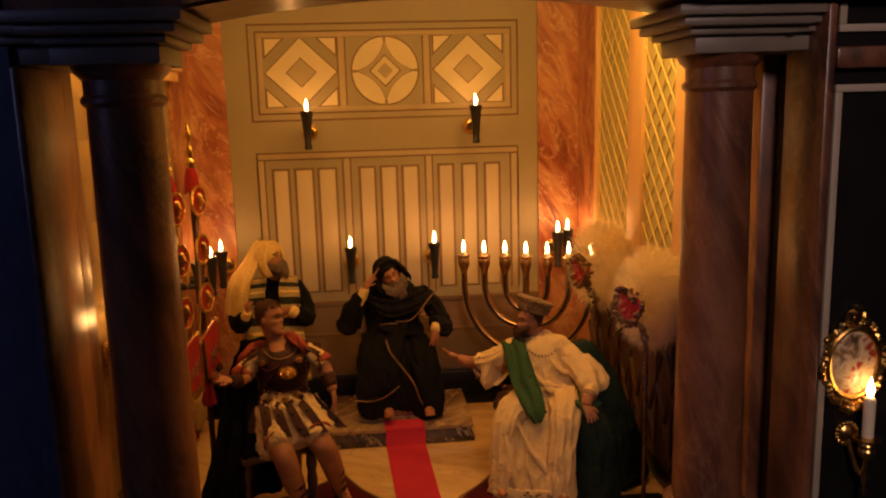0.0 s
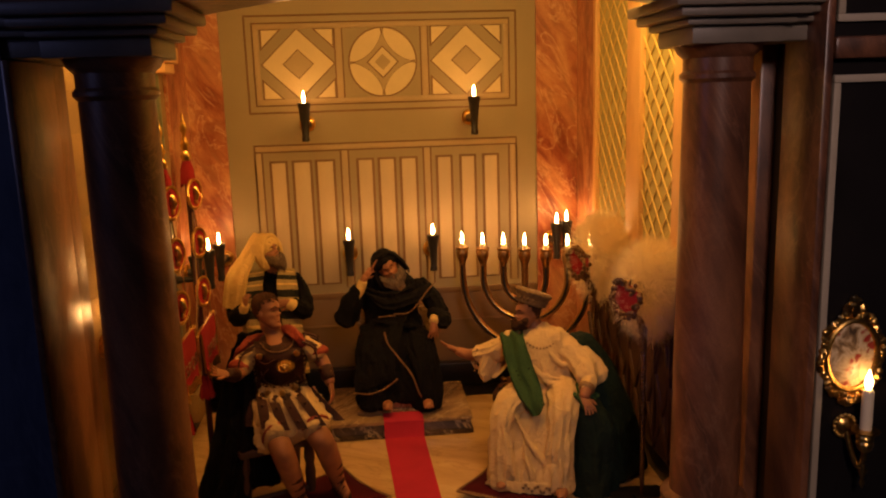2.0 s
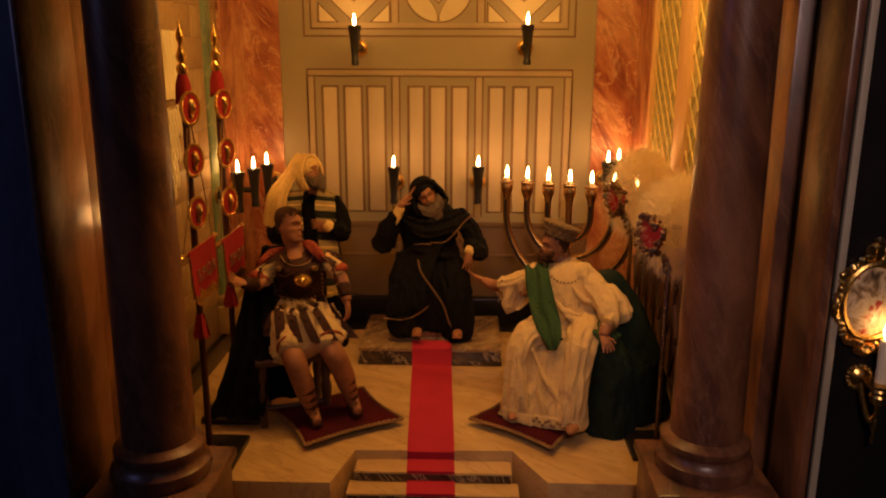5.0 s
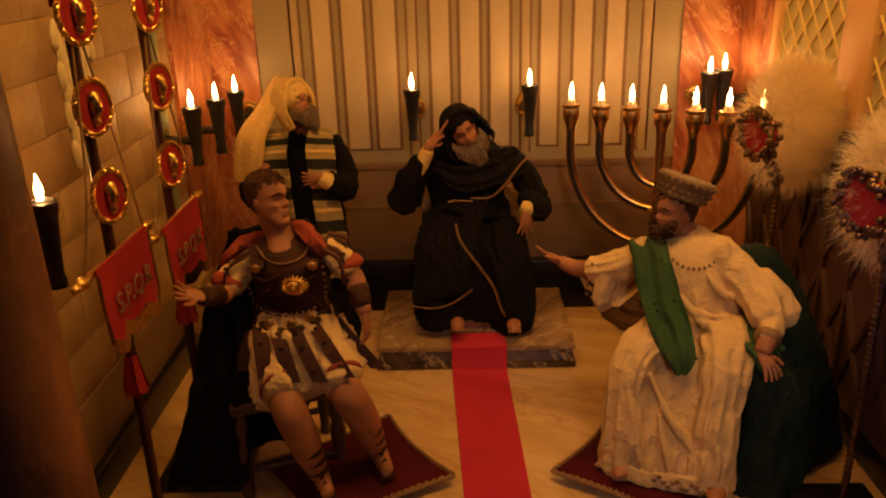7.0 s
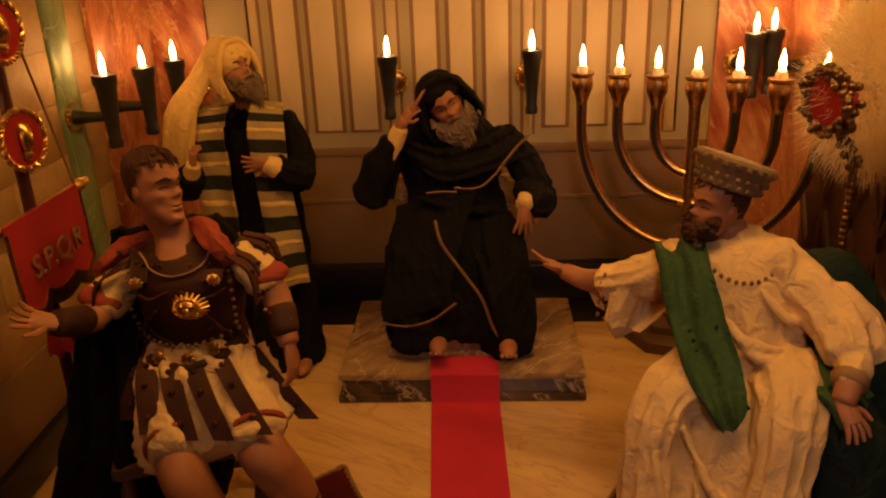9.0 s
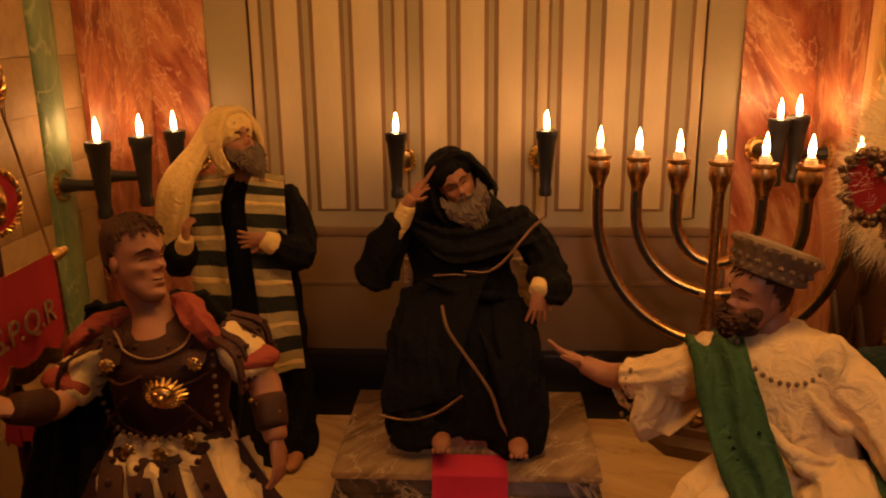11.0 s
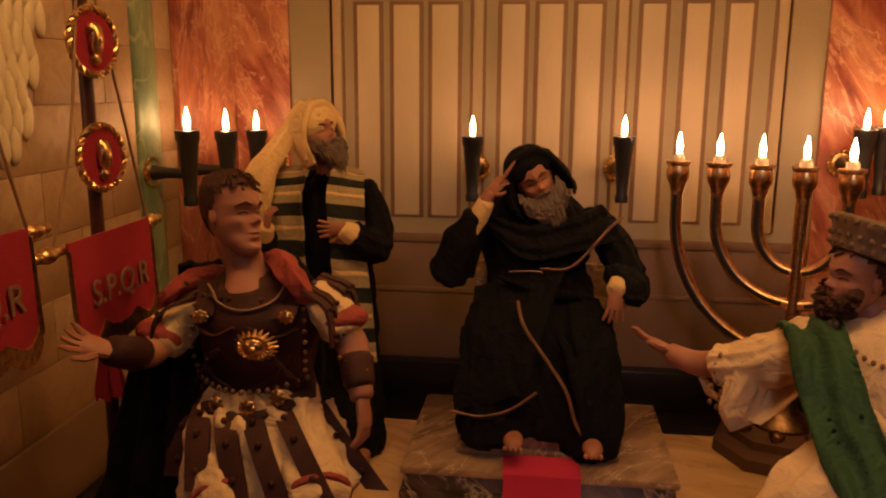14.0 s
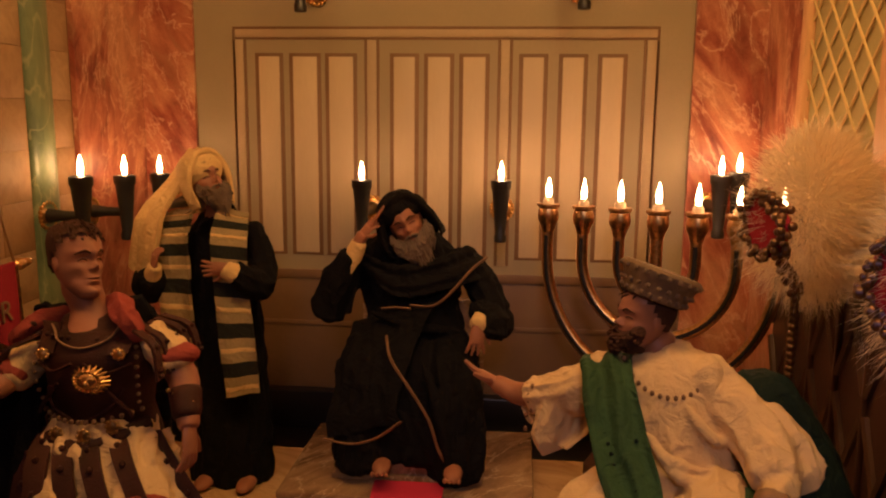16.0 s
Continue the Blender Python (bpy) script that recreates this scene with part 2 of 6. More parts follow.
def add_tube(bm, pts, radii, seg=12, mat=0, flat=1.0, ref=None, folds=0, depth=0.0, phase=0.0, bulge=None):
    """A tube along pts. flat squeezes it across ref; folds and depth ripple it round like cloth."""
    pts = [Vector(p) for p in pts]
    if not isinstance(radii, list):
        radii = [radii] * len(pts)
    rings = []
    ref = Vector(ref) if ref is not None else None
    u = None
    for k, p in enumerate(pts):
        t = (pts[min(k + 1, len(pts) - 1)] - pts[max(k - 1, 0)]).normalized()
        if ref is not None:
            u = (ref - t * ref.dot(t)).normalized()
        elif u is None:
            u = t.orthogonal().normalized()
        else:
            u = (u - t * u.dot(t)).normalized()
        w = t.cross(u)
        r = radii[k]
        ru, rw = (r if isinstance(r, (list, tuple)) else (r, r * flat))
        ring = []
        for i in range(seg):
            a = 6.28319 * i / seg
            f = 1.0
            if folds:
                wob = a + 0.30 * noise.noise(Vector((math.cos(a) * 1.5, math.sin(a) * 1.5, k * 0.22 + phase + p.x * 40)))
                ridge = 1 - 2 * abs(math.sin(folds * 0.5 * wob + phase + 0.06 * k)) ** 0.7
                big = noise.noise(Vector((math.cos(a) * 1.1 + p.x * 30, math.sin(a) * 1.1, k * 0.3 + phase)))
                f = 1 + depth * (ridge + 0.9 * big) * min(1, 1.3 * k / max(1, len(pts) - 1) + 0.25)
            ring.append(p + u * (ru * f * math.cos(a)) + w * (rw * f * math.sin(a)))
        rings.append(ring)
    add_rings(bm, rings, mat)
    return bm


def tube(pts, radii, seg=12, **kw):
    return add_tube(bmesh.new(), pts, radii, seg, **kw)


def curve(pts, n=6):
    """A smooth line through pts."""
    pts = [Vector(p) for p in pts]
    ext = [pts[0] * 2 - pts[1]] + pts + [pts[-1] * 2 - pts[-2]]
    out = []
    for a, b, c, d in zip(ext, ext[1:], ext[2:], ext[3:]):
        for i in range(n):
            t = i / n
            out.append(0.5 * ((2 * b) + (c - a) * t + (2 * a - 5 * b + 4 * c - d) * t * t + (3 * b - a - 3 * c + d) * t ** 3))
    return out + [pts[-1]]


def lerp_list(vals, n):
    """vals spread over n steps between each two, in step with curve()."""
    out = []
    for a, b in zip(vals, vals[1:]):
        out += [a + (b - a) * i / n for i in range(n)]
    return out + [vals[-1]]


def add_ball(bm, c, r, mat=0, rot=(0, 0, 0), seg=14, rough=0.0, scale=60):
    r = r if isinstance(r, (list, tuple)) else (r, r, r)
    m = pose(*c, *rot) @ Matrix.Diagonal((*r, 1))
    out = bmesh.ops.create_uvsphere(bm, u_segments=seg, v_segments=max(6, seg * 2 // 3), radius=1, matrix=m)
    for v in out["verts"]:
        if rough:
            d = (v.co - Vector(c))
            v.co += d * rough * noise.noise(v.co * scale)
        for f in v.link_faces:
            f.material_index = mat
    return bm


def add_prism(bm, poly, y0, y1, mat=0):
    """A flat polygon in x and z, given depth from y0 to y1."""
    add_rings(bm, [[Vector((x, y0, z)) for x, z in poly], [Vector((x, y1, z)) for x, z in poly]], mat)
    bmesh.ops.recalc_face_normals(bm, faces=bm.faces[:])
    return bm


def prism(poly, y0, y1):
    return add_prism(bmesh.new(), poly, y0, y1)

# ---- the large structure ----
XL, XR, YB, YF, TOP = -0.352, 0.362, 0.070, -0.600, 0.80

wall_back = structure("wall_back", box((XL - 0.03, YB, -0.25), (XR + 0.03, YB + 0.03, TOP)), WALL, "olive painted back wall with panelling in relief", "wall")
wall_left = structure("wall_left", box((XL - 0.03, -0.56, -0.25), (XL, YB, TOP)), STONE, "side wall painted as pale stone blocks", "wall")
wall_right = structure("wall_right", box((XR, -0.56, -0.25), (XR + 0.03, YB, TOP)), LATTICE_BACK, "side wall painted yellow behind lattice strips", "wall")
ceiling = structure("ceiling", box((XL - 0.03, -0.72, TOP), (XR + 0.03, YB + 0.03, TOP + 0.02)), WALL, "plain olive painted ceiling", "ceiling")

# raised floor with a notch for the stairs
outline = [(XL, -0.035), (XR, -0.035), (XR, -0.552), (0.157, -0.552), (0.119, -0.476), (-0.082, -0.482), (-0.101, -0.562), (XL, -0.562)]
bm = bmesh.new()
add_rings(bm, [[Vector((x, y, z)) for x, y in outline] for z in (-0.06, -0.0015)] + [[Vector((x * 0.998, y * 0.998 - 0.0005, 0)) for x, y in outline]])
bmesh.ops.recalc_face_normals(bm, faces=bm.faces[:])
floor = structure("floor", bm, MARB_FLOOR, "ochre marbled raised floor slab with a stair notch", "floor")
structure("floor_lower", box((-1.6, -2.6, -0.26), (1.6, YB, -0.22)), BLUE_WALL, "dark floor of the hall below the display", "floor")
structure("baseboard", box((XL, -0.033, -0.06), (XR, YB - 0.002, -0.012), 0.002), BLACK, "black plinth strip along the back wall", "baseboard")
structure("baseboard", box((XL, 0.050, -0.012), (XR, YB - 0.002, 0.034), 0.002), BLACK, "black skirting along the back wall", "baseboard")
structure("baseboard", box((XL + 0.001, -0.555, 0.0005), (XL + 0.010, 0.048, 0.034), 0.002), BLACK, "black skirting along the side wall", "baseboard")
structure("baseboard", box((XR - 0.010, -0.548, 0.0005), (XR - 0.001, 0.048, 0.034), 0.002), BLACK, "black skirting along the side wall", "baseboard")

# stairs going down from the floor towards the hall
stairs = tagged(new("stairs"), "ochre marbled steps leading down in front", "stairs", kind="structure")
for i in range(6):
    y1 = -0.479 - 0.030 * i
    z = -0.013 * (i + 1)
    x0, x1 = (-0.080 - 0.006 * i, 0.117 + 0.008 * i) if i < 3 else (-0.102, 0.158)
    bm = box((x0, y1 - 0.032, z - 0.05), (x1, y1, z), 0.0015)
    part("step", bm, MARB_FLOOR, stairs)
    # marbled riser facing; the shadow between the treads is also put into its colour
    part("riser", box((x0 + 0.001, y1 - 0.0335, z - 0.0125), (x1 - 0.001, y1 - 0.031, z - 0.0025), 0.0006), MARB_RISER, stairs, "dark marbled riser, tread shadow included in its tone")
bm = box((-0.22, -0.66, -0.25), (-0.102, -0.564, -0.062), 0.002)
add_box(bm, (0.159, -0.66, -0.25), (0.27, -0.556, -0.062), 0.002)
structure("stair_flank", bm, MARB_FLOOR, "marbled blocks flanking the stairs", "stairs")

# panelling of the back wall
def rect_frame(x0, z0, x1, z1, w):
    return [((x0, z1 - w), (x1, z1)), ((x0, z0), (x1, z0 + w)), ((x0, z0 + w), (x0 + w, z1 - w)), ((x1 - w, z0 + w), (x1, z1 - w))]


def wall_strip(x0, z0, x1, z1, proud, mat, name="panel_strip"):
    bev = min(0.0008, 0.3 * min(x1 - x0, z1 - z0))
    part(name, box((x0, YB - proud, z0), (x1, YB + 0.001, z1), bev), mat, wall_back)


for (a, b) in rect_frame(-0.2415, 0.516, 0.245, 0.688, 0.0035) + rect_frame(-0.2285, 0.529, 0.2325, 0.675, 0.0025):
    wall_strip(*a, *b, 0.0012, LINE, "painted_line")
for (a, b) in rect_frame(-0.2255, 0.532, 0.2295, 0.672, 0.009):
    wall_strip(*a, *b, 0.0020, RAIL, "rail")
for x in (-0.082, 0.071):
    wall_strip(x - 0.0025, 0.541, x, 0.663, 0.0012, LINE, "painted_line")
    wall_strip(x, 0.541, x + 0.011, 0.663, 0.0020, RAIL, "rail")
    wall_strip(x + 0.011, 0.541, x + 0.0135, 0.663, 0.0012, LINE, "painted_line")


def inlay(poly, mat, proud):
    part("inlay", prism(poly, YB - proud, YB + 0.001), mat, wall_back)


def scaled(poly, c, k):
    return [(c[0] + (x - c[0]) * k, c[1] + (z - c[1]) * k) for x, z in poly]


for cx in (-0.149, 0.152):
    cz, hw, hh = 0.602, 0.063, 0.060
    dia = [(cx - hw, cz), (cx, cz - hh), (cx + hw, cz), (cx, cz + hh)]
    inlay(scaled(dia, (cx, cz), 1.05), LINE, 0.0010)
    inlay(dia, PALE, 0.0018)
    inlay(scaled(dia, (cx, cz), 0.44), LINE, 0.0022)
    inlay(scaled(dia, (cx, cz), 0.40), MIDP, 0.0028)
    for sx in (-1, 1):
        for sz in (-1, 1):
            tri = [(cx + sx * hw, cz + sz * hh), (cx + sx * hw * 0.48, cz + sz * hh), (cx + sx * hw, cz + sz * hh * 0.48)]
            mid = (cx + sx * hw * 0.83, cz + sz * hh * 0.83)
            inlay(scaled(tri, mid, 1.22), LINE, 0.0010)
            inlay(scaled(tri, mid, 0.92), PALE, 0.0018)
cx, cz, R = 0.001, 0.602, 0.060
ring = [(cx + R * math.cos(a * 0.19635), cz + R * math.sin(a * 0.19635)) for a in range(32)]
inlay(scaled(ring, (cx, cz), 1.035), LINE, 0.0008)
inlay(ring, MIDP, 0.0014)
for k in range(4):
    # each petal lies between the circle and its mirror image in the chord
    petal = []
    for i in range(13):
        a = math.radians(3 + 84 * i / 12)
        petal.append((R * 0.985 * math.cos(a), R * 0.985 * math.sin(a)))
    for i in range(1, 12):
        a = math.radians(87 - 84 * i / 12)
        px, pz = R * math.cos(a), R * math.sin(a)
        out = (px + pz - R) * 0.93
        petal.append((px - out, pz - out))
    c0, s0 = ((1, 0), (0, 1), (-1, 0), (0, -1))[k]
    petal = [(cx + x * c0 - z * s0, cz + x * s0 + z * c0) for x, z in petal]
    c = (cx + 0.5 * R * (c0 - s0), cz + 0.5 * R * (s0 + c0))
    inlay(scaled(petal, c, 1.06), LINE, 0.0018)
    inlay(petal, PALE, 0.0024)
dia = [(cx - 0.026, cz), (cx, cz - 0.026), (cx + 0.026, cz), (cx, cz + 0.026)]
inlay(scaled(dia, (cx, cz), 1.12), LINE, 0.0018)
inlay(dia, PALE, 0.0024)
inlay(scaled(dia, (cx, cz), 0.55), MIDP, 0.0030)

# lower panel with nine slats in three groups
for (a, b) in rect_frame(-0.2385, 0.176, 0.2435, 0.461, 0.0030)[:1] + rect_frame(-0.2385, 0.196, 0.2435, 0.461, 0.0030)[2:]:
    wall_strip(*a, *b, 0.0012, LINE, "painted_line")
wall_strip(-0.2355, 0.449, 0.2405, 0.458, 0.0024, RAIL, "rail")
wall_strip(-0.2355, 0.4465, 0.2405, 0.449, 0.0012, LINE, "painted_line")
for x0, x1 in ((-0.2355, -0.226), (-0.0815, -0.071), (0.070, 0.080), (0.230, 0.2405)):
    wall_strip(x0, 0.190, x1, 0.4465, 0.0022, RAIL, "rail")
    wall_strip(x0 - 0.0034, 0.190, x0, 0.4465, 0.0012, LINE, "painted_line")
    wall_strip(x1, 0.190, x1 + 0.0034, 0.4465, 0.0012, LINE, "painted_line")
for x0, x1 in ((-0.208, -0.184), (-0.168, -0.140), (-0.126, -0.098), (-0.051, -0.027), (-0.012, 0.013), (0.028, 0.053), (0.095, 0.118), (0.139, 0.162), (0.182, 0.205)):
    wall_strip(x0 - 0.0046, 0.1975, x1 + 0.0046, 0.4315, 0.0010, LINE, "painted_line")
    wall_strip(x0, 0.2005, x1, 0.4275, 0.0022, SLAT, "slat")

# brown dado under the panel
wall_strip(-0.283, 0.034, 0.279, 0.178, 0.0030, DADO, "dado_panel")
wall_strip(-0.283, 0.170, 0.279, 0.180, 0.0050, DADO, "dado_rail")
wall_strip(-0.283, 0.112, 0.279, 0.118, 0.0045, DADO, "dado_rail")

# marbled strips in the corners
marbling = tagged(new("marble_cladding"), "red-orange marbled cladding in the back corners", "wall cladding", kind="structure")
part("panel", box((XL, YB - 0.006, 0.034), (-0.284, YB - 0.0005, TOP - 0.001)), MARB_RED, marbling)
part("panel", box((0.280, YB - 0.006, 0.034), (XR, YB - 0.0005, TOP - 0.001)), MARB_RED, marbling)
part("panel", box((XL + 0.0005, -0.080, 0.034), (XL + 0.006, YB - 0.006, TOP - 0.001)), MARB_RED, marbling)
part("panel", box((XR - 0.006, -0.042, 0.034), (XR - 0.0005, YB - 0.006, TOP - 0.001)), MARB_RED, marbling)

# left wall: half column, plain strip, stone blocks
bm = tube([(XL, -0.135, 0.10), (XL, -0.135, 0.585)], (0.0060, 0.021), 20, ref=(1, 0, 0))
half = structure("half_column", bm, GREEN_COL, "green marbled half column against the wall", "column")
part("capital", add_box(box((XL, -0.165, 0.585), (XL + 0.026, -0.105, 0.60), 0.002), (XL, -0.172, 0.60), (XL + 0.032, -0.098, 0.625), 0.003), PILASTER_Y, half)
part("base", add_box(box((XL, -0.165, 0.085), (XL + 0.026, -0.105, 0.10), 0.002), (XL, -0.170, 0.036), (XL + 0.030, -0.100, 0.085), 0.003), STONE, half)

# brown plinth band; its dark tone also carries the weaker light down here
structure("dado_left", box((XL - 0.001, -0.558, 0.034), (XL + 0.003, -0.172, 0.0965), 0.001), DADO, "brown painted plinth band of the stone wall, darkened for weak light", "dado")

# right wall: yellow lattice fields, a flesh-coloured pilaster, dark carved dado
for y0, y1 in ((-0.285, -0.225), (-0.47, -0.41), (-0.062, -0.046)):
    structure("wall_pilaster", box((XR - 0.008, y0, 0.290), (XR + 0.001, y1, TOP - 0.001), 0.002), PILASTER_Y, "flesh-toned painted pilaster strip", "pilaster")
lattice = tagged(new("lattice"), "yellow diagonal lattice over the wall", "lattice", kind="structure")
for (ya, yb) in ((-0.225, -0.062), (-0.41, -0.285)):
    s = ya - 0.52
    while s < yb:
        for sign in (1, -1):
            za, zb = 0.292, 0.79
            # line y = s + sign * (z - z0) clipped to the field
            y_at = lambda z: (s + (z - za) * 1.0) if sign > 0 else (ya + yb - s - (z - za) * 1.0)
            z0, z1 = za, zb
            pts = [za + (zb - za) * i / 500 for i in range(501)]
            inside = [z for z in pts if ya < y_at(z) < yb]
            if len(inside) > 4:
                a, b = inside[0], inside[-1]
                m = XR - 0.0022 - 0.0012 * (sign > 0)
                part("lattice_strip", tube([(m, y_at(a), a), (m, y_at(b), b)], (0.0012, 0.0015), 6, ref=(1, 0, 0)), LATTICE, lattice)
        s += 0.036
dado_r = structure("dado_right", box((XR - 0.012, -0.558, 0.034), (XR - 0.0005, -0.044, 0.288), 0.003), WOOD_DARK, "dark carved wooden dado on the side wall", "dado")
for i in range(9):
    y0 = -0.548 + 0.056 * i
    for dz in (0.05, 0.165):
        for s in (0, 1):
            p0, p1 = (XR - 0.013, y0, dz + (0.1 if s else 0)), (XR - 0.013, y0 + 0.052, dz + (0 if s else 0.1))
            part("carved_strip", tube([p0, p1], (0.0030, 0.0040), 6), WOOD_DARK, dado_r)
    part("carved_strip", box((XR - 0.0165, y0 - 0.004, 0.04), (XR - 0.0115, y0, 0.285), 0.001), WOOD_DARK, dado_r)

# portal: jambs, columns with capitals and bases, cornice, arch
for x0, x1, y0, y1 in ((XL - 0.075, -0.333, -0.625, -0.561), (0.368, 0.46, -0.61, -0.561)):
    jamb = structure("jamb", box((x0, y0, -0.22), (x1, y1, 0.60), 0.003), MARB_COL, "brown marbled jamb of the portal", "pilaster")


def column(x, y, label):
    col = thing("column", label, "column", "portal columns", (x, y, 0))
    prof = [(0.0360, 0.115)] + [(0.0360 - 0.0040 * i / 12, 0.115 + 0.43 * i / 12) for i in range(1, 13)]
    part("shaft", lathe(prof, 40), MARB_COL, col)
    part("capital", lathe([(0.0322, 0.545), (0.036, 0.549), (0.036, 0.553), (0.033, 0.556), (0.033, 0.568), (0.039, 0.574), (0.042, 0.580)], 40), MARB_COL, col)
    bm = box((-0.044, -0.044, 0.580), (0.044, 0.044, 0.596), 0.0015)
    add_box(bm, (-0.052, -0.052, 0.596), (0.052, 0.052, 0.603), 0.002)
    add_box(bm, (-0.062, -0.062, 0.603), (0.062, 0.062, 0.612), 0.003)
    add_box(bm, (-0.069, -0.069, 0.612), (0.069, 0.069, 0.622), 0.002)
    part("abacus", bm, GREY_CAP, col)
    part("base", lathe([(0.047, 0.075), (0.050, 0.082), (0.049, 0.090), (0.043, 0.095), (0.042, 0.100), (0.045, 0.104), (0.045, 0.110), (0.0375, 0.116)], 40), MARB_COL, col)
    bm = box((-0.055, -0.055, -0.22), (0.055, 0.055, 0.062), 0.003)
    add_box(bm, (-0.060, -0.060, 0.062), (0.060, 0.060, 0.075), 0.003)
    part("pedestal", bm, MARB_COL, col)
    return col


column(-0.252, -0.675, "dark brown marbled column beside the blue-grey wall")
column(0.308, -0.640, "dark brown marbled column beside the black panels")

for x0, x1, y in ((-0.336, -0.255, -0.675), (0.330, 0.386, -0.640)):
    bm = box((x0, y - 0.040, 0.581), (x1, -0.561, 0.597), 0.0015)
    add_box(bm, (x0, y - 0.050, 0.597), (x1, -0.561, 0.604), 0.002)
    add_box(bm, (x0, y - 0.060, 0.604), (x1, -0.561, 0.613), 0.003)
    add_box(bm, (x0, y - 0.067, 0.613), (x1, -0.561, 0.621), 0.002)
    structure("cornice", bm, GREY_CAP, "dark grey moulded cornice over the jamb", "cornice")

# arch over the columns
arch_x0, arch_x1, spring = -0.185, 0.262, 0.623
poly = []
for i in range(25):
    u = 1 - i / 12
    poly.append((0.0385 + 0.2235 * u, spring + 0.020 * (1 - u * u)))
upper = [(arch_x0 - 0.25, spring), (arch_x0 - 0.25, TOP + 0.06), (arch_x1 + 0.25, TOP + 0.06), (arch_x1 + 0.25, spring)]
bm = prism(poly + upper, -0.72, -0.60)
structure("arch", bm, MARB_COL, "dark marbled arch over the portal", "arch")
bm = bmesh.new()
rings = []
for i in range(33):
    u = 1 - i / 16
    cx_, cz_ = 0.0385 + 0.2235 * u, spring + 0.003 + 0.020 * (1 - u * u)
    rings.append([Vector((cx_, y, cz_ + d)) for d, y in ((0.0, -0.717), (0.0, -0.735), (0.012, -0.737), (0.018, -0.728), (0.018, -0.717))])
add_rings(bm, rings)
structure("arch_moulding", bm, GREY_CAP, "grey moulding round the arch", "trim")

# walls of the hall on both sides of the portal
structure("trim", box((-0.3265, -0.724, -0.22), (-0.320, -0.627, 0.58), 0.002), MARB_COL, "brown marbled edge of the portal", "trim")
structure("wall_hall_left", box((-1.5, -0.72, -0.22), (-0.327, -0.627, 1.2)), BLUE_WALL, "dark blue-grey marbled wall of the hall", "wall")
structure("wall_hall_right", box((0.385, -0.70, -0.22), (1.5, -0.611, 1.2)), BLACK, "black lacquered panel wall of the hall", "wall")
structure("wall_hall_top", box((-0.345, -0.70, TOP + 0.06), (0.392, -0.58, 1.2)), BLUE_WALL, "dark wall above the portal", "wall")
structure("trim", box((0.376, -0.712, -0.22), (0.3845, -0.640, 0.62), 0.002), MARB_COL, "narrow brown edge strip", "trim")
panels = tagged(new("panel_trim"), "pale painted border strips on black panels", "trim", kind="structure")
for x0, z0, x1, z1 in ((0.391, -0.2, 0.49, 0.548), (0.391, 0.595, 0.49, 0.9)):
    for a, b in rect_frame(x0, z0, x1, z1, 0.007):
        part("border_strip", box((a[0], -0.7045, a[1]), (b[0], -0.699, b[1]), 0.001), TRIM_PALE, panels)
part("cross_rail", box((0.386, -0.712, 0.562), (0.56, -0.699, 0.582), 0.003), MARB_COL, panels)
# the dark hall behind the camera
bm = box((-1.55, -2.65, -0.22), (-1.5, -0.63, 1.2))
structure("wall_hall_far_left", bm, BLUE_WALL, "dark wall of the hall", "wall")
structure("wall_hall_far_right", box((1.5, -2.65, -0.22), (1.55, -0.63, 1.2)), BLUE_WALL, "dark wall of the hall", "wall")
structure("wall_hall_behind", box((-1.55, -2.65, -0.22), (1.55, -2.6, 1.2)), BLUE_WALL, "dark wall of the hall behind", "wall")

# ---- furnishings ----
dais = thing("dais", "grey-brown marbled dais under the throne", "dais")
part("base_moulding", box((-0.117, -0.200, 0.0005), (0.115, -0.034, 0.008), 0.0015), MARB_RISER, dais)
part("riser", box((-0.113, -0.196, 0.008), (0.111, -0.034, 0.023)), MARB_RISER, dais)
part("platform", box((-0.116, -0.199, 0.023), (0.114, -0.034, 0.030), 0.002), MARB_DAIS, dais)

throne = thing("throne", "marbled stone throne block with a footstep, standing on the dais", "throne")
part("footstep", add_box(box((-0.072, -0.168, 0.0305), (0.068, -0.130, 0.036), 0.001), (-0.069, -0.165, 0.036), (0.065, -0.130, 0.047), 0.001), MARB_DAIS, throne)
part("seat", box((-0.062, -0.130, 0.0305), (0.058, -0.045, 0.125), 0.002), MARB_DAIS, throne)
part("backrest", box((-0.066, -0.045, 0.0305), (0.062, -0.034, 0.175), 0.002), MARB_DAIS, throne)

# red runner over dais, floor and stairs
path = [(-0.170, 0.0325), (-0.199, 0.0325), (-0.2020, 0.0300), (-0.2025, 0.0265), (-0.2030, 0.005), (-0.2045, 0.0026), (-0.208, 0.0020), (-0.479, 0.0020), (-0.4825, -0.0005)]
for i in range(6):
    y1, z = -0.479 - 0.030 * i, -0.013 * (i + 1)
    path += [(y1 - 0.0025, z + 0.0025), (y1 - 0.032, z + 0.0015)]
bm = bmesh.new()
rings = []
for i, (y, z) in enumerate(path):
    k = (y + 0.166) / -0.32
    xa, xb = -0.031 + 0.016 * k, 0.033 + 0.012 * k
    q0, q1 = path[max(0, i - 1)], path[min(len(path) - 1, i + 1)]
    t = Vector((0, q1[0] - q0[0], q1[1] - q0[1])).normalized()
    o = Vector((0, t.z, -t.y)) * 0.0012
    rings.append([Vector((xa, y, z)), Vector((xb, y, z)), Vector((xb, y, z)) - o, Vector((xa, y, z)) - o])
add_rings(bm, rings)
bmesh.ops.recalc_face_normals(bm, faces=bm.faces[:])
tagged(part("carpet_runner", bm, RED_CARPET), "bright red felt runner over floor and stairs", "carpet")


